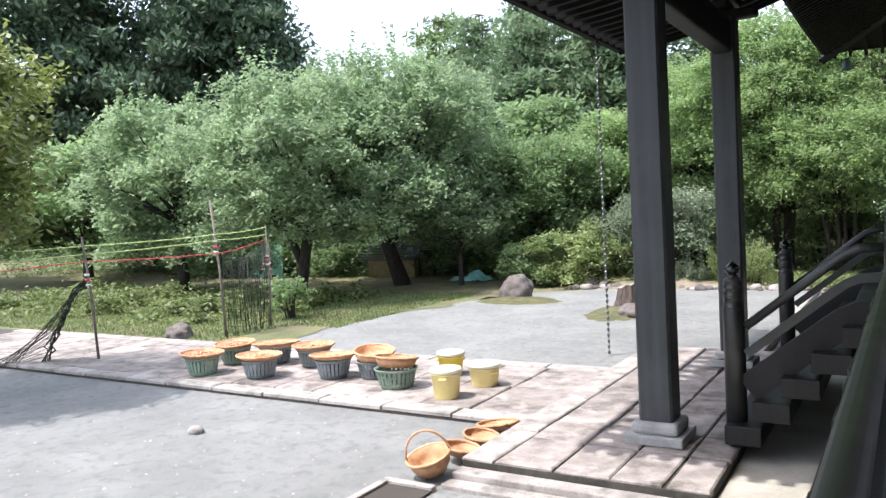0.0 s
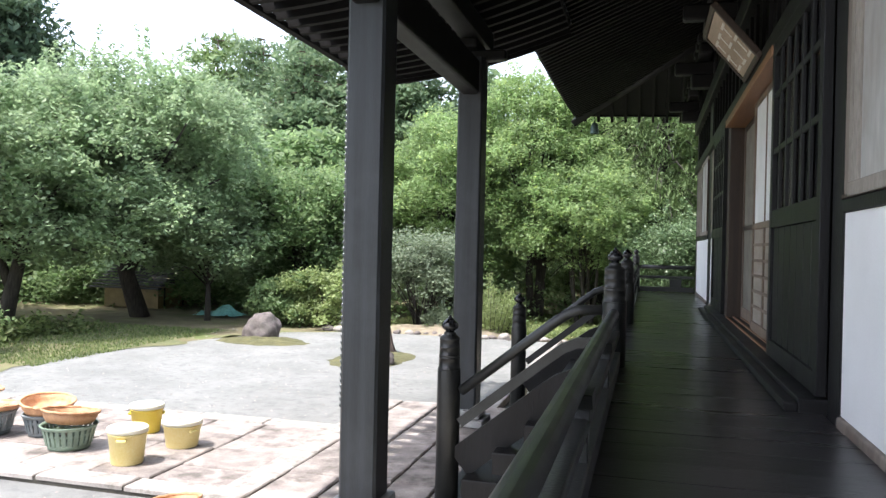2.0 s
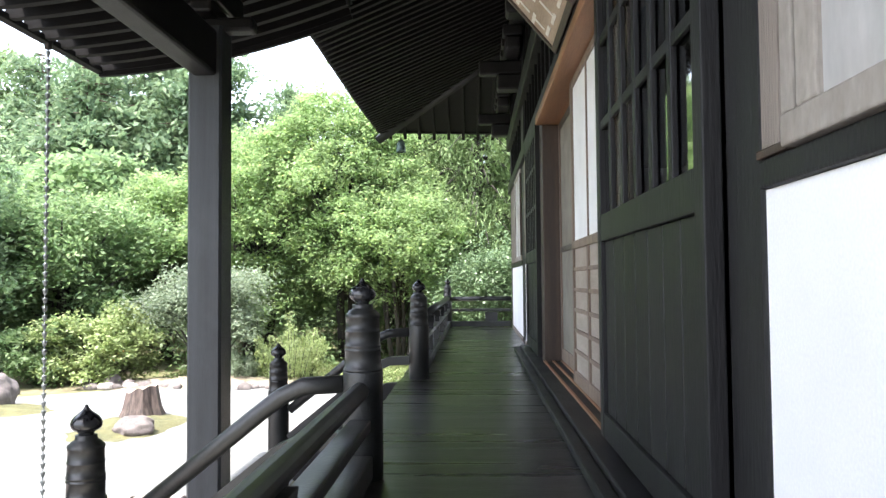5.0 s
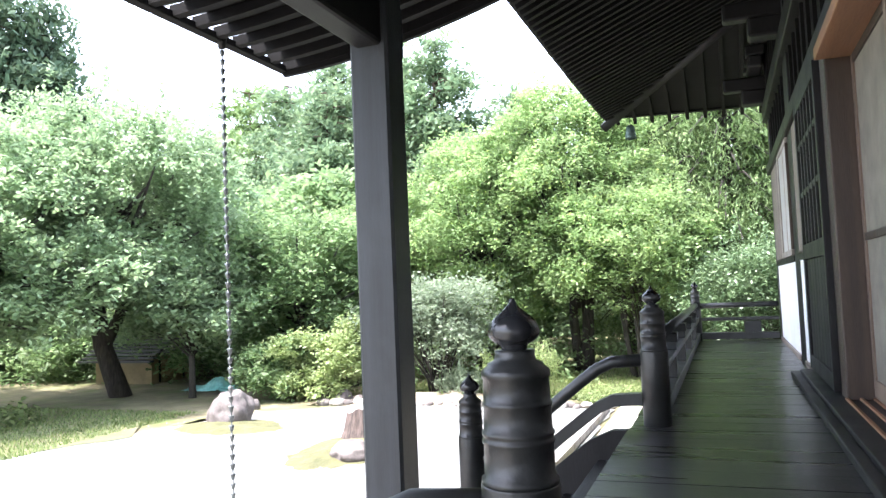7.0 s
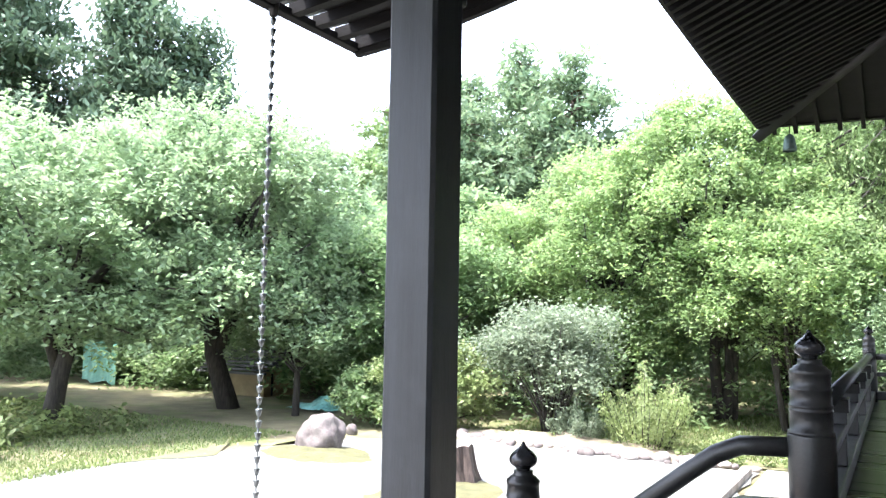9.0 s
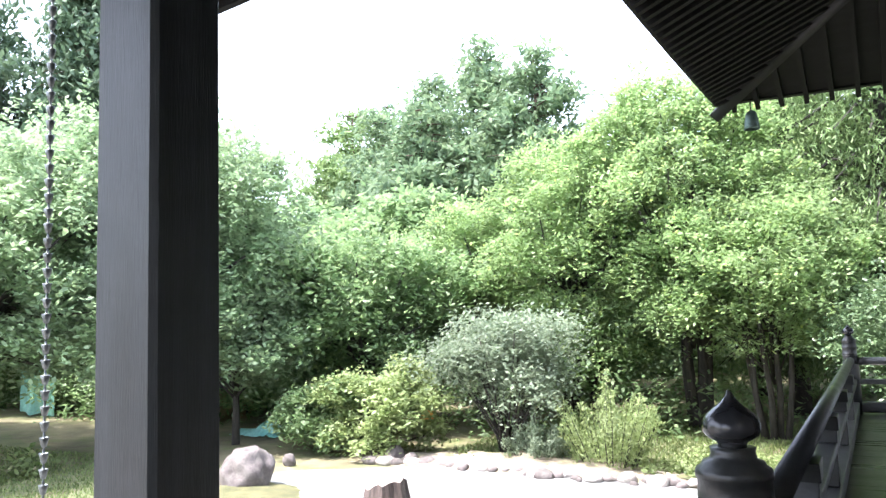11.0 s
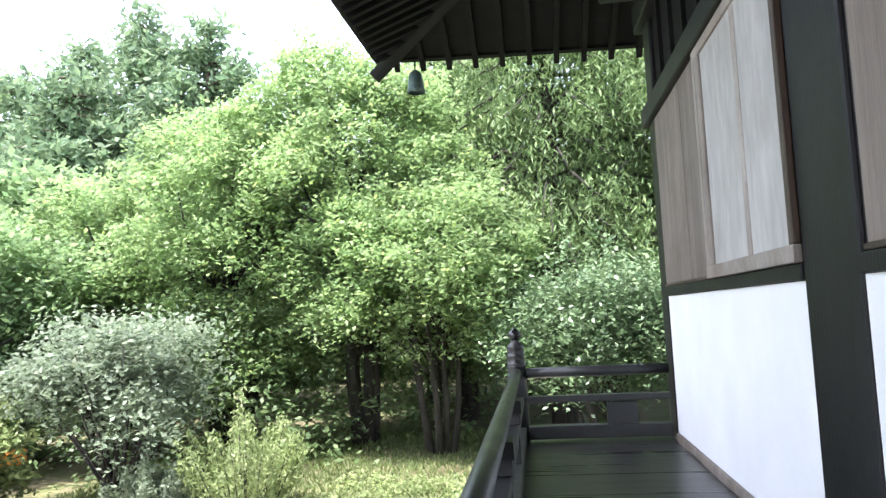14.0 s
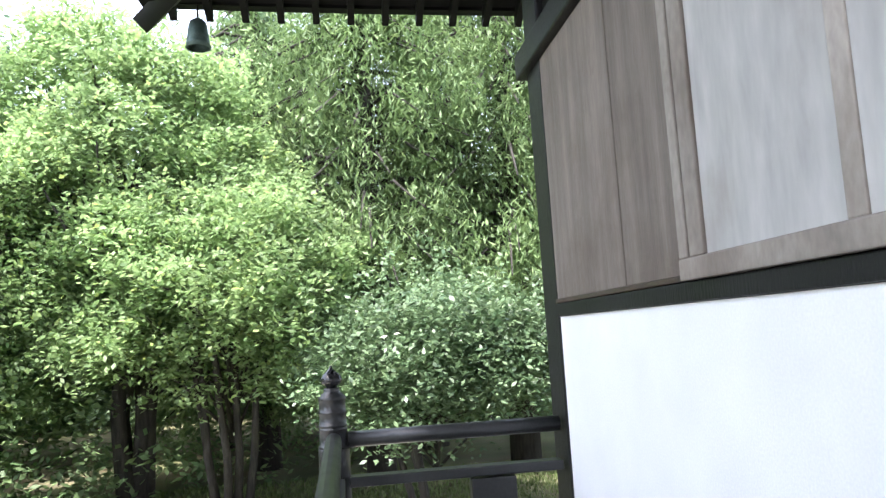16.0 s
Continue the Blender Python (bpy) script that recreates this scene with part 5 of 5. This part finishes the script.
grass("lawn_grass", on_lawn, 50000, 0.07, 5, "short grass with dry patches, toned down for tree shade")
grass("far_grass", lambda rng: (rng.uniform(-6.3, 8), rng.uniform(20.2, 27), G), 34000, 0.10, 6, "light green grass under the far trees")
spots = [((rnd.uniform(-2.2, 2.6), rnd.uniform(20.0, 22.4), G), rnd.uniform(0.10, 0.26), 0.6) for i in range(110)]
drift("ground_weeds", spots, 11000, 0.045, LEAF_LIME, 97, "bright light green weeds on the sunny strip", 0.07)
bm = bmesh.new()
bmesh.ops.create_grid(bm, x_segments=40, y_segments=14, size=1.0)
for v in bm.verts:
    x, y = v.co.x, v.co.y
    h = (1 - x * x) * (1 - y * y)
    v.co = Vector((-4.6 + 3.1 * x, 20.1 + 0.75 * y, G - 0.02 + 0.26 * h * (0.8 + 0.5 * noise.noise((x * 4, y * 2, 3))) + 0.03 * noise.noise((x * 14, y * 6, 1))))
tagged(part("sandy_bank", bm, SAND), "low sandy soil bank behind the border stones", "soil", kind="stuff")


# ---- things on the paving ----
def tub(at, mat, label, r=0.26, h=0.33, turn=0):
    """A slotted round plastic basket that narrows downwards."""
    t = thing("plastic_basket", at, label, "basket", "baskets on the path", turn=turn)
    bm = bmesh.new()
    lathe(bm, [(0, 0.004), (r * 0.76, 0.004), (r * 0.78, 0.06), (r * 0.765, 0.06), (r * 0.75, 0.012), (0, 0.012)], 24)
    local("bottom", bm, mat, t)
    for z0, z1 in ((0.15, 0.175), (0.235, 0.255)):
        bm = bmesh.new()
        q0, q1 = r * (0.78 + 0.22 * z0 / h), r * (0.78 + 0.22 * z1 / h)
        lathe(bm, [(q0 - 0.006, z0), (q0 + 0.001, z0), (q1 + 0.001, z1), (q1 - 0.006, z1), (q0 - 0.006, z0)], 24)
        local("hoop", bm, mat, t)
    bm = bmesh.new()
    lathe(bm, [(r * 0.97, h - 0.035), (r, h - 0.035), (r + 0.018, h - 0.005), (r + 0.018, h), (r * 0.985, h), (r * 0.97, h - 0.035)], 24)
    local("rim", bm, mat, t)
    bm = bmesh.new()
    for k in range(26):
        a = 2 * math.pi * k / 26
        vs = box(bm, -0.004, 0.004, -0.020, 0.020, 0.05, h - 0.02)
        for v in vs:
            rr = r * (0.78 + 0.21 * v.co.z / h) + v.co.x
            tang = v.co.y
            v.co = Vector((rr * math.cos(a) - tang * math.sin(a), rr * math.sin(a) + tang * math.cos(a), v.co.z))
    local("slat_wall", bm, mat, t)
    return t


def bamboo_tray(at, label, r=0.31, depth=0.07, tilt=(0, 0), full=True, group="bamboo trays"):
    """A shallow round woven tray with a bound rim."""
    t = thing("bamboo_tray", at, label, "bamboo tray", group)
    t.matrix_basis = pose(*at, tilt[0], tilt[1], random.uniform(0, 360))
    bm = bmesh.new()
    lathe(bm, [(0, 0.0), (r * 0.80, 0.004), (r * 0.93, depth * 0.5), (r * 0.985, depth), (r * 0.955, depth), (r * 0.90, depth * 0.52), (r * 0.78, 0.016), (0, 0.012)], 30)
    local("woven_bowl", bm, BAMBOO, t)
    bm = bmesh.new()
    ring = [(r * math.cos(2 * math.pi * k / 30), r * math.sin(2 * math.pi * k / 30), depth + 0.004 * math.sin(k * 2.4)) for k in range(31)]
    tube(bm, ring, 0.016, 6)
    local("bound_rim", bm, BAMBOO, t)
    if full:
        bm = bmesh.new()
        rnd = random.Random(int(abs(at[0]) * 100))
        for k in range(90):
            a, q = rnd.uniform(0, 6.28), math.sqrt(rnd.uniform(0, 1)) * r * 0.80
            m = Matrix.Translation((q * math.cos(a), q * math.sin(a), 0.026 + 0.01 * rnd.random())) @ Matrix.Diagonal((1, 1, 0.75, 1))
            bmesh.ops.create_icosphere(bm, subdivisions=1, radius=rnd.uniform(0.018, 0.026), matrix=m)
        tagged(local("drying_fruit", bm, PLUMS, t, "salted red plums spread to dry"), kind="stuff")
    return t


SPOTS = ((-8.33, 6.72, GREEN_PLASTIC, 0.27, "faded green slotted basket on the stone path"), (-8.50, 7.55, GREEN_PLASTIC, 0.27, "faded green slotted basket on the stone path"),
         (-7.24, 6.86, BLUE_PLASTIC, 0.27, "dull blue slotted basket on the stone path"), (-7.80, 7.78, BLUE_PLASTIC, 0.27, "dull blue slotted basket on the stone path"),
         (-7.00, 7.80, BLUE_PLASTIC, 0.27, "dull blue slotted basket on the stone path"), (-6.12, 7.22, BLUE_PLASTIC, 0.27, "dark blue slotted basket on the stone path"),
         (-5.50, 7.40, BLUE_PLASTIC, 0.25, "dark grey slotted basket on the stone path"), (-4.86, 7.02, GREEN_PLASTIC, 0.26, "green slotted basket holding a bamboo bowl"))
for i, (x, y, mat, h, label) in enumerate(SPOTS):
    tub((x, y, PATH_TOP), mat, label, 0.26 if i < 7 else 0.28, h, 17 * i)
    if i < 6:
        bamboo_tray((x, y, PATH_TOP + h), "round bamboo tray of drying plums on a basket", 0.33 if i != 3 else 0.38, 0.06, (2 * (i % 3) - 2, 3 * (i % 2)))
    else:
        bamboo_tray((x, y, PATH_TOP + h + 0.01), "deep empty bamboo bowl resting on a basket", 0.29, 0.13, (-5 + 9 * (i - 6), 6), False)


def bucket(at, r, h, mat, label, lid=True, turn=0):
    t = thing("plastic_tub", at, label, "bucket", "yellow tubs", turn=turn)
    bm = bmesh.new()
    lathe(bm, [(0, 0), (r * 0.80, 0), (r * 0.83, 0.015), (r * 0.985, h - 0.05), (r * 1.03, h - 0.05), (r * 1.03, h - 0.03), (r * 0.99, h - 0.03), (r, h), (r * 0.96, h), (r * 0.80, 0.02), (0, 0.02)], 32)
    local("body", bm, mat, t)
    if lid:
        bm = bmesh.new()
        lathe(bm, [(r * 1.06, h - 0.025), (r * 1.075, h - 0.025), (r * 1.075, h + 0.012), (r * 1.02, h + 0.022), (r * 0.92, h + 0.016), (r * 0.5, h + 0.024), (0, h + 0.026), (0, h + 0.006), (r * 1.06, h + 0.004), (r * 1.06, h - 0.025)], 32)
        lid_ob = local("lid", bm, PALE_LID, t, "pale cream lid")
        bm = bmesh.new()
        box(bm, -0.07, 0.07, -0.012, 0.012, h + 0.024, h + 0.042, 0.005)
        local("lid_grip", bm, PALE_LID, lid_ob)
    for s in (-1, 1):
        bm = bmesh.new()
        box(bm, -0.05, 0.05, s * r * 0.99 - 0.02, s * r * 0.99 + 0.02, h - 0.10, h - 0.075, 0.006)
        local("ear", bm, mat, t)
    return t


bucket((-3.90, 6.74, PATH_TOP), 0.19, 0.35, CREAM, "pale yellow plastic tub with a cream lid", turn=20)
bucket((-3.76, 7.48, PATH_TOP), 0.205, 0.28, CREAM, "wide pale yellow plastic tub with a cream lid", turn=70)
bucket((-4.53, 7.90, PATH_TOP), 0.185, 0.31, YELLOW, "bright yellow plastic tub with a pale lid", turn=120)

basket = thing("handled_basket", (-2.655, 4.46, GROUND), "orange-brown bamboo basket with a hoop handle beside the landing", "basket")
basket.matrix_basis = pose(-2.655, 4.46, GROUND + 0.06, 8, -14, 30)
bm = bmesh.new()
lathe(bm, [(0, 0.0), (0.13, 0.0), (0.18, 0.07), (0.20, 0.16), (0.185, 0.16), (0.165, 0.08), (0.12, 0.02), (0, 0.02)], 28)
local("woven_bowl", bm, BAMBOO, basket)
bm = bmesh.new()
tube(bm, [(0.205 * math.cos(2 * math.pi * k / 28), 0.205 * math.sin(2 * math.pi * k / 28), 0.16) for k in range(29)], 0.014, 6)
local("bound_rim", bm, BAMBOO, basket)
bm = bmesh.new()
tube(bm, [(0.20 * math.cos(math.pi * k / 14), 0, 0.16 + 0.24 * math.sin(math.pi * k / 14)) for k in range(15)], 0.011, 6)
local("hoop_handle", bm, BAMBOO, basket)
for x, y, r, tl in ((-2.65, 4.95, 0.18, (6, -8)), (-2.66, 5.36, 0.18, (-4, -8)), (-2.69, 5.80, 0.22, (0, -8))):
    bamboo_tray((x, y, GROUND + 0.07), "small orange-brown bamboo tray leaning at the landing's edge", r, 0.07, tl, False, "small bamboo trays")

# open drain box beside the landing
drain_box = thing("drain_box", (-2.73, 3.80, GROUND), "open stone drain box in the gravel", "drain")
for dims in ((-3.0, -2.46, 3.40, 3.48), (-3.0, -2.46, 4.12, 4.20), (-3.0, -2.92, 3.48, 4.12)):
    bm = bmesh.new()
    box(bm, *dims, GROUND - 0.05, GROUND + 0.05, 0.01)
    part("rim_stone", bm, KERB, drain_box)
# flat dark sheet in place of the shaded pit inside the rim
bm = bmesh.new()
box(bm, -2.92, -2.46, 3.48, 4.12, GROUND + 0.010, GROUND + 0.022)
part("pit_shade_sheet", bm, DARK_VOID, drain_box)


# ---- poles, cords and netting ----
def pole(at, top, r, label):
    t = thing("garden_pole", at, label, "pole", "cord poles")
    bm = bmesh.new()
    a, b = Vector(at), Vector(top)
    tube(bm, [a + Vector((0, 0, -0.1)), a + (b - a) * 0.5 + Vector((0.02, 0.02, 0)), b], [r, r * 0.9, r * 0.7], 8)
    shaft = part("shaft", bm, POLE, t)
    for k in (0.62, 0.66, 0.70):
        p = a + (b - a) * k
        bm = bmesh.new()
        tube(bm, [p - Vector((0, 0, 0.02)), p + Vector((0, 0, 0.02))], r * 1.7, 8)
        wrap = new("tape_wrap", mesh_of("tape_wrap", bm, PLAQUE_INK if k != 0.66 else ROPE_RED))
        wrap.parent, wrap.matrix_parent_inverse = shaft, Matrix.Identity(4)


pole((-11.28, 9.88, G), (-11.60, 9.95, 1.40), 0.030, "thin grey bamboo pole wrapped with tape")
pole((-11.40, 7.00, G), (-11.62, 6.98, 0.78), 0.026, "thin grey bamboo pole carrying garden cords")
pole((-11.35, 11.25, G), (-11.25, 11.18, 0.80), 0.026, "thin grey pole at the end of the garden cords")
pole((-13.2, 13.2, G), (-13.2, 13.2, 0.35), 0.022, "short wooden stake in the vegetable bed")
pole((-13.9, 13.6, G), (-13.8, 13.6, 0.30), 0.022, "short wooden stake in the vegetable bed")


def cord(points, mat, label):
    pts = []
    for p, q in zip(points, points[1:]):
        p, q = Vector(p), Vector(q)
        for k in range(8):
            f = k / 8
            pts.append(p + (q - p) * f - Vector((0, 0, 0.10 * f * (1 - f))))
    bm = bmesh.new()
    tube(bm, pts + [Vector(points[-1])], 0.010, 5)
    ob = part("plastic_rope", bm, mat)
    tagged(ob, label, "cord", "garden cords")


cord([(-11.9, 1.0, 0.60), (-11.63, 6.99, 0.61), (-11.33, 9.9, 0.67), (-11.22, 11.18, 0.76)], ROPE_GREEN, "yellow-green plastic cord stretched between poles")
cord([(-11.9, 1.0, 0.42), (-11.60, 6.99, 0.46), (-11.33, 9.9, 0.55), (-11.22, 11.18, 0.60)], ROPE_GREEN, "yellow-green plastic cord stretched between poles")
cord([(-11.9, 1.0, 0.22), (-11.60, 6.99, 0.33), (-11.33, 9.9, 0.27), (-11.30, 11.18, 0.47)], ROPE_RED, "bright red plastic cord stretched between poles")

net = thing("garden_net", (-11.8, 6.6, G), "dark gathered netting slung from the pole to the ground", "net")
rnd = random.Random(23)
for k in range(7):
    bm = bmesh.new()
    pts = []
    for i in range(15):
        f = i / 14
        sag = 1 - (1 - f) ** 2.2
        w = 0.03 + 0.10 * f
        pts.append((-11.56 - 0.85 * f + rnd.uniform(-w, w) * 0.6, 6.96 - 0.45 * f + rnd.uniform(-w, w), -0.02 - 1.48 * sag * f - 0.02 * k))
    tube(bm, pts, [0.009 + 0.009 * rnd.random() for i in range(15)], 5)
    part("net_fold", bm, NET, net)
bm = bmesh.new()
for k in range(22):
    f = k / 21
    x0, y0, z0 = -11.56 - 0.85 * f, 6.96 - 0.45 * f, -0.05 - 1.45 * (1 - (1 - f) ** 2.2) * f
    tube(bm, [(x0, y0, max(z0, G + 0.03)), (x0 - 0.25 - 0.3 * rnd.random(), y0 - 0.4, (z0 + G) / 2 - 0.05), (x0 - 0.9 - 0.6 * rnd.random(), y0 - 0.5 - 0.4 * rnd.random(), G + 0.02)], 0.006, 3)
part("mesh_strands", bm, NET, net)

curtain = thing("bean_net", (-11.3, 10.6, G), "dark green net and dry stems hung between two poles", "net")
for k in range(30):
    bm = bmesh.new()
    f = k / 29
    x0, y0 = -11.30 + 0.05 * math.sin(7 * f), 9.95 + 1.25 * f
    top = 0.28 + 0.25 * f - 0.25 * math.sin(math.pi * f)
    tube(bm, [(x0 + rnd.uniform(-0.03, 0.03), y0 + rnd.uniform(-0.03, 0.03), top), (x0 + rnd.uniform(-0.08, 0.08), y0 + rnd.uniform(-0.08, 0.08), (top + G) / 2), (x0 + rnd.uniform(-0.10, 0.10), y0 + rnd.uniform(-0.1, 0.1), G)], 0.008, 4)
    part("hanging_strand", bm, NET, curtain)
for k in range(14):
    bm = bmesh.new()
    z = G + 0.1 + 1.7 * k / 14
    tube(bm, [(-11.30 + 0.05 * math.sin(7 * f) + rnd.uniform(-0.02, 0.02), 9.95 + 1.25 * f, z + 0.10 * (f - math.sin(math.pi * f))) for f in [i / 8 for i in range(9)]], 0.006, 4)
    part("cross_strand", bm, NET, curtain)

# ---- far things in the garden ----
shed = thing("garden_shed", (-16.2, 23.4, G), "small ochre shed with a grey roof behind the plum tree", "shed")
bm = bmesh.new()
box(bm, -17.4, -15.2, 22.9, 24.6, G - 0.05, -0.82)
part("wall", bm, SHED_WALL, shed)
for dy, s in ((0, 1), (1, -1)):
    for i in range(8):
        bm = bmesh.new()
        f0, f1 = i / 8, (i + 1) / 8
        y0, y1 = 22.5 + 1.25 * f0, 22.5 + 1.25 * f1
        if dy:
            y0, y1 = 47.5 - y1, 47.5 - y0
        z0, z1 = (-0.90 + 0.80 * f0, -0.90 + 0.80 * f1)
        box(bm, -17.7, -14.9, y0 - 0.02, y1 + 0.02, (z0 + z1) / 2 - 0.01, (z0 + z1) / 2 + 0.05)
        part("roof_course", bm, TILE, shed)
bm = bmesh.new()
box(bm, -15.19, -15.16, 23.2, 23.25, G, -0.84)
part("corner_trim", bm, BLACK_WOOD, shed)
bm = bmesh.new()
box(bm, -15.19, -15.16, 24.3, 24.35, G, -0.84)
part("corner_trim", bm, BLACK_WOOD, shed)

tarp = thing("teal_sheet", (-11.9, 21.5, G), "crumpled teal plastic sheet thrown over garden rubbish", "tarp")
bm = bmesh.new()
bmesh.ops.create_grid(bm, x_segments=26, y_segments=14, size=1.0)
for v in bm.verts:
    x, y = v.co.x, v.co.y
    h = max(0.0, (1 - abs(x) ** 2) * (1 - y * y)) * (0.22 + 0.12 * math.sin(4 * x))
    v.co = Vector((-11.9 + 0.75 * x, 21.5 + 0.4 * y, G + 0.02 + h + 0.10 * abs(noise.noise((x * 4, y * 4, 2)))))
part("sheet", bm, TARP, tarp)
tarp2 = thing("green_net_screen", (-22.6, 22.6, G), "pale green net screen hung in the orchard", "net")
bm = bmesh.new()
bmesh.ops.create_grid(bm, x_segments=20, y_segments=10, size=1.0)
for v in bm.verts:
    x, y = v.co.x, v.co.y
    v.co = Vector((-22.6 + 0.95 * x, 22.5 + 0.08 * math.sin(6 * x), G + 0.75 + 0.7 * y + 0.05 * math.sin(5 * x)))
part("cloth", bm, TARP, tarp2)

cart = thing("orange_barrow", (-8.3, 22.6, G), "small orange garden barrow under the trees", "barrow")
bm = bmesh.new()
box(bm, -8.7, -7.9, 22.4, 22.9, G + 0.30, G + 0.55, 0.02)
part("tray", bm, ORANGE_PAINT, cart)
bm = bmesh.new()
tube(bm, [(-8.75, 22.62, G + 0.16), (-8.75, 22.70, G + 0.16)], 0.16, 18)
part("wheel", bm, IRON, cart)
bm = bmesh.new()
tube(bm, [(-7.9, 22.45, G + 0.45), (-7.4, 22.42, G + 0.55), (-7.95, 22.45, G)], 0.015, 6)
tube(bm, [(-7.9, 22.85, G + 0.45), (-7.4, 22.88, G + 0.55), (-7.95, 22.85, G)], 0.015, 6)
part("handle_frame", bm, IRON, cart)

# stones along the far edge of the gravel
rnd = random.Random(12)
for i in range(40):
    x = -7.4 + 6.6 * i / 39 + rnd.uniform(-0.06, 0.06)
    y = 19.45 + 0.12 * math.sin(0.18 * i) + rnd.uniform(-0.14, 0.16)
    s = rnd.choice((0.05, 0.07, 0.09, 0.12, 0.15))
    rock("border_stone", (x, y, GROUND + s * 0.25), (s * rnd.uniform(0.9, 1.6), s, s * rnd.uniform(0.6, 1.0)), ROCK if i % 3 else KERB, "rough pale brown stone edging the gravel", "stone", i * 1.7, group="border stones", cuts=2)
for x, y, s in ((-6.9, 19.7, 0.20), (-8.6, 18.7, 0.13)):
    rock("border_rock", (x, y, GROUND + s * 0.5), (s, s * 0.8, s), ROCK, "larger rough rock at the gravel's edge", "rock", x, group="border rocks", cuts=3)

# loose pebbles on the gravel
rng = np.random.default_rng(5)
n = 2000
P = np.stack([rng.uniform(-10, -0.9, n), rng.uniform(0.5, 18.5, n), np.full(n, GROUND + 0.004)], 1)
P = P[~((P[:, 0] > -2.6) & (P[:, 1] > 4.1) & (P[:, 1] < 10.5)) & ~((P[:, 1] > 6.0) & (P[:, 1] < 9.1))]
S = rng.uniform(0.006, 0.022, len(P))[:, None, None]
octa = np.array([(1, 0, 0), (0, 1, 0), (-1, 0, 0), (0, -1, 0), (0, 0, 0.8), (0, 0, -0.5)])
turns = rng.uniform(0.7, 1.3, (len(P), 6, 1))
V = (P[:, None, :] + octa[None] * S * turns).reshape(-1, 3)
F = np.array([(0, 1, 4), (1, 2, 4), (2, 3, 4), (3, 0, 4)])
F = (F[None] + 6 * np.arange(len(P))[:, None, None]).reshape(-1, 3)
tagged(new("pebbles", fast_mesh("pebbles", V, F, KERB)), "loose pale pebbles scattered on the gravel", "pebbles", kind="stuff")

# ---- boards and paving stones ----
board_mesh = None
y = Y_BACK
k = 0
rnd = random.Random(31)
while y < Y_END - 0.1:
    w = 0.262
    if board_mesh is None:
        bm = bmesh.new()
        box(bm, DECK_X0, 2.126, 0.0012, w - 0.0012, -0.044, 0.0, 0.0022)
        board_mesh = mesh_of("floor_board", bm, BOARD_WOOD)
    o = new("floor_board", board_mesh)
    o.parent, o.matrix_parent_inverse = veranda, veranda.matrix_basis.inverted()
    o.matrix_basis = pose(rnd.uniform(-0.006, 0.006), y, rnd.uniform(-0.003, -0.001), rnd.uniform(-0.35, 0.35), 0, 0)
    y += w

slab_meshes = {}


def slab(parent, x0, x1, y0, y1, z, mat, seed, name="paving_stone"):
    """A paving stone with a slightly uneven outline."""
    r = random.Random(seed)
    key = (round(x1 - x0, 2), round(y1 - y0, 2), seed % 4, mat.name)
    if key not in slab_meshes:
        bm = bmesh.new()
        w, d, g = (x1 - x0) / 2 - 0.012, (y1 - y0) / 2 - 0.012, 0.014
        lo = [bm.verts.new((sx * w + r.uniform(-g, g) * 0.5, sy * d + r.uniform(-g, g) * 0.5, -0.05)) for sx, sy in ((-1, -1), (1, -1), (1, 1), (-1, 1))]
        mi = [bm.verts.new((v.co.x, v.co.y, -0.012)) for v in lo]
        hi = [bm.verts.new((v.co.x - math.copysign(g, v.co.x), v.co.y - math.copysign(g, v.co.y), r.uniform(-0.003, 0.003))) for v in lo]
        for a, b in ((lo, mi), (mi, hi)):
            for i in range(4):
                bm.faces.new((a[i], a[(i + 1) % 4], b[(i + 1) % 4], b[i]))
        bm.faces.new(hi)
        slab_meshes[key] = mesh_of(name, bm, mat)
    o = new(name, slab_meshes[key])
    o.parent, o.matrix_parent_inverse = parent, parent.matrix_basis.inverted()
    o.location = ((x0 + x1) / 2, (y0 + y1) / 2, z + r.uniform(-0.004, 0.004))


# landing: a pale border of long stones round smaller ones
y = 4.62
k = 0
while y < 10.3:
    y1 = min(10.42, y + 0.967)
    slab(stair_pad, -2.46, -2.12, y, y1, PAD_TOP, KERB, 40 + k, "border_stone")
    y, k = y1, k + 1
xs3 = [-2.12, -1.56, -1.06, -0.62, -0.26]
y = 4.62
row = 0
while y < 10.3:
    y1 = min(10.42, y + (0.58 if row % 2 else 0.80))
    for i in range(4):
        slab(stair_pad, xs3[i], xs3[i + 1], y, y1, PAD_TOP - 0.004, SLAB, 100 + row * 7 + i)
    y, row = y1, row + 1
# path: kerb stones along both edges, slabs between
x = -2.46
k = 0
while x > -17:
    for y0, y1 in ((6.10, 6.40), (8.74, 9.04)):
        slab(stone_path, x - 1.0, x, y0, y1, PATH_TOP, KERB, 300 + k, "kerb_stone")
        k += 1
    x -= 1.0
x = -2.46
k = 0
while x > -17:
    w = (0.92, 0.70, 0.84)[k % 3]
    ys3 = (6.40, 7.02, 7.56, 8.16, 8.74) if k % 2 else (6.40, 6.90, 7.60, 8.10, 8.74)
    for i in range(4):
        slab(stone_path, x - w, x, ys3[i], ys3[i + 1], PATH_TOP - 0.004, SLAB, 500 + k * 5 + i)
    x -= w
    k += 1
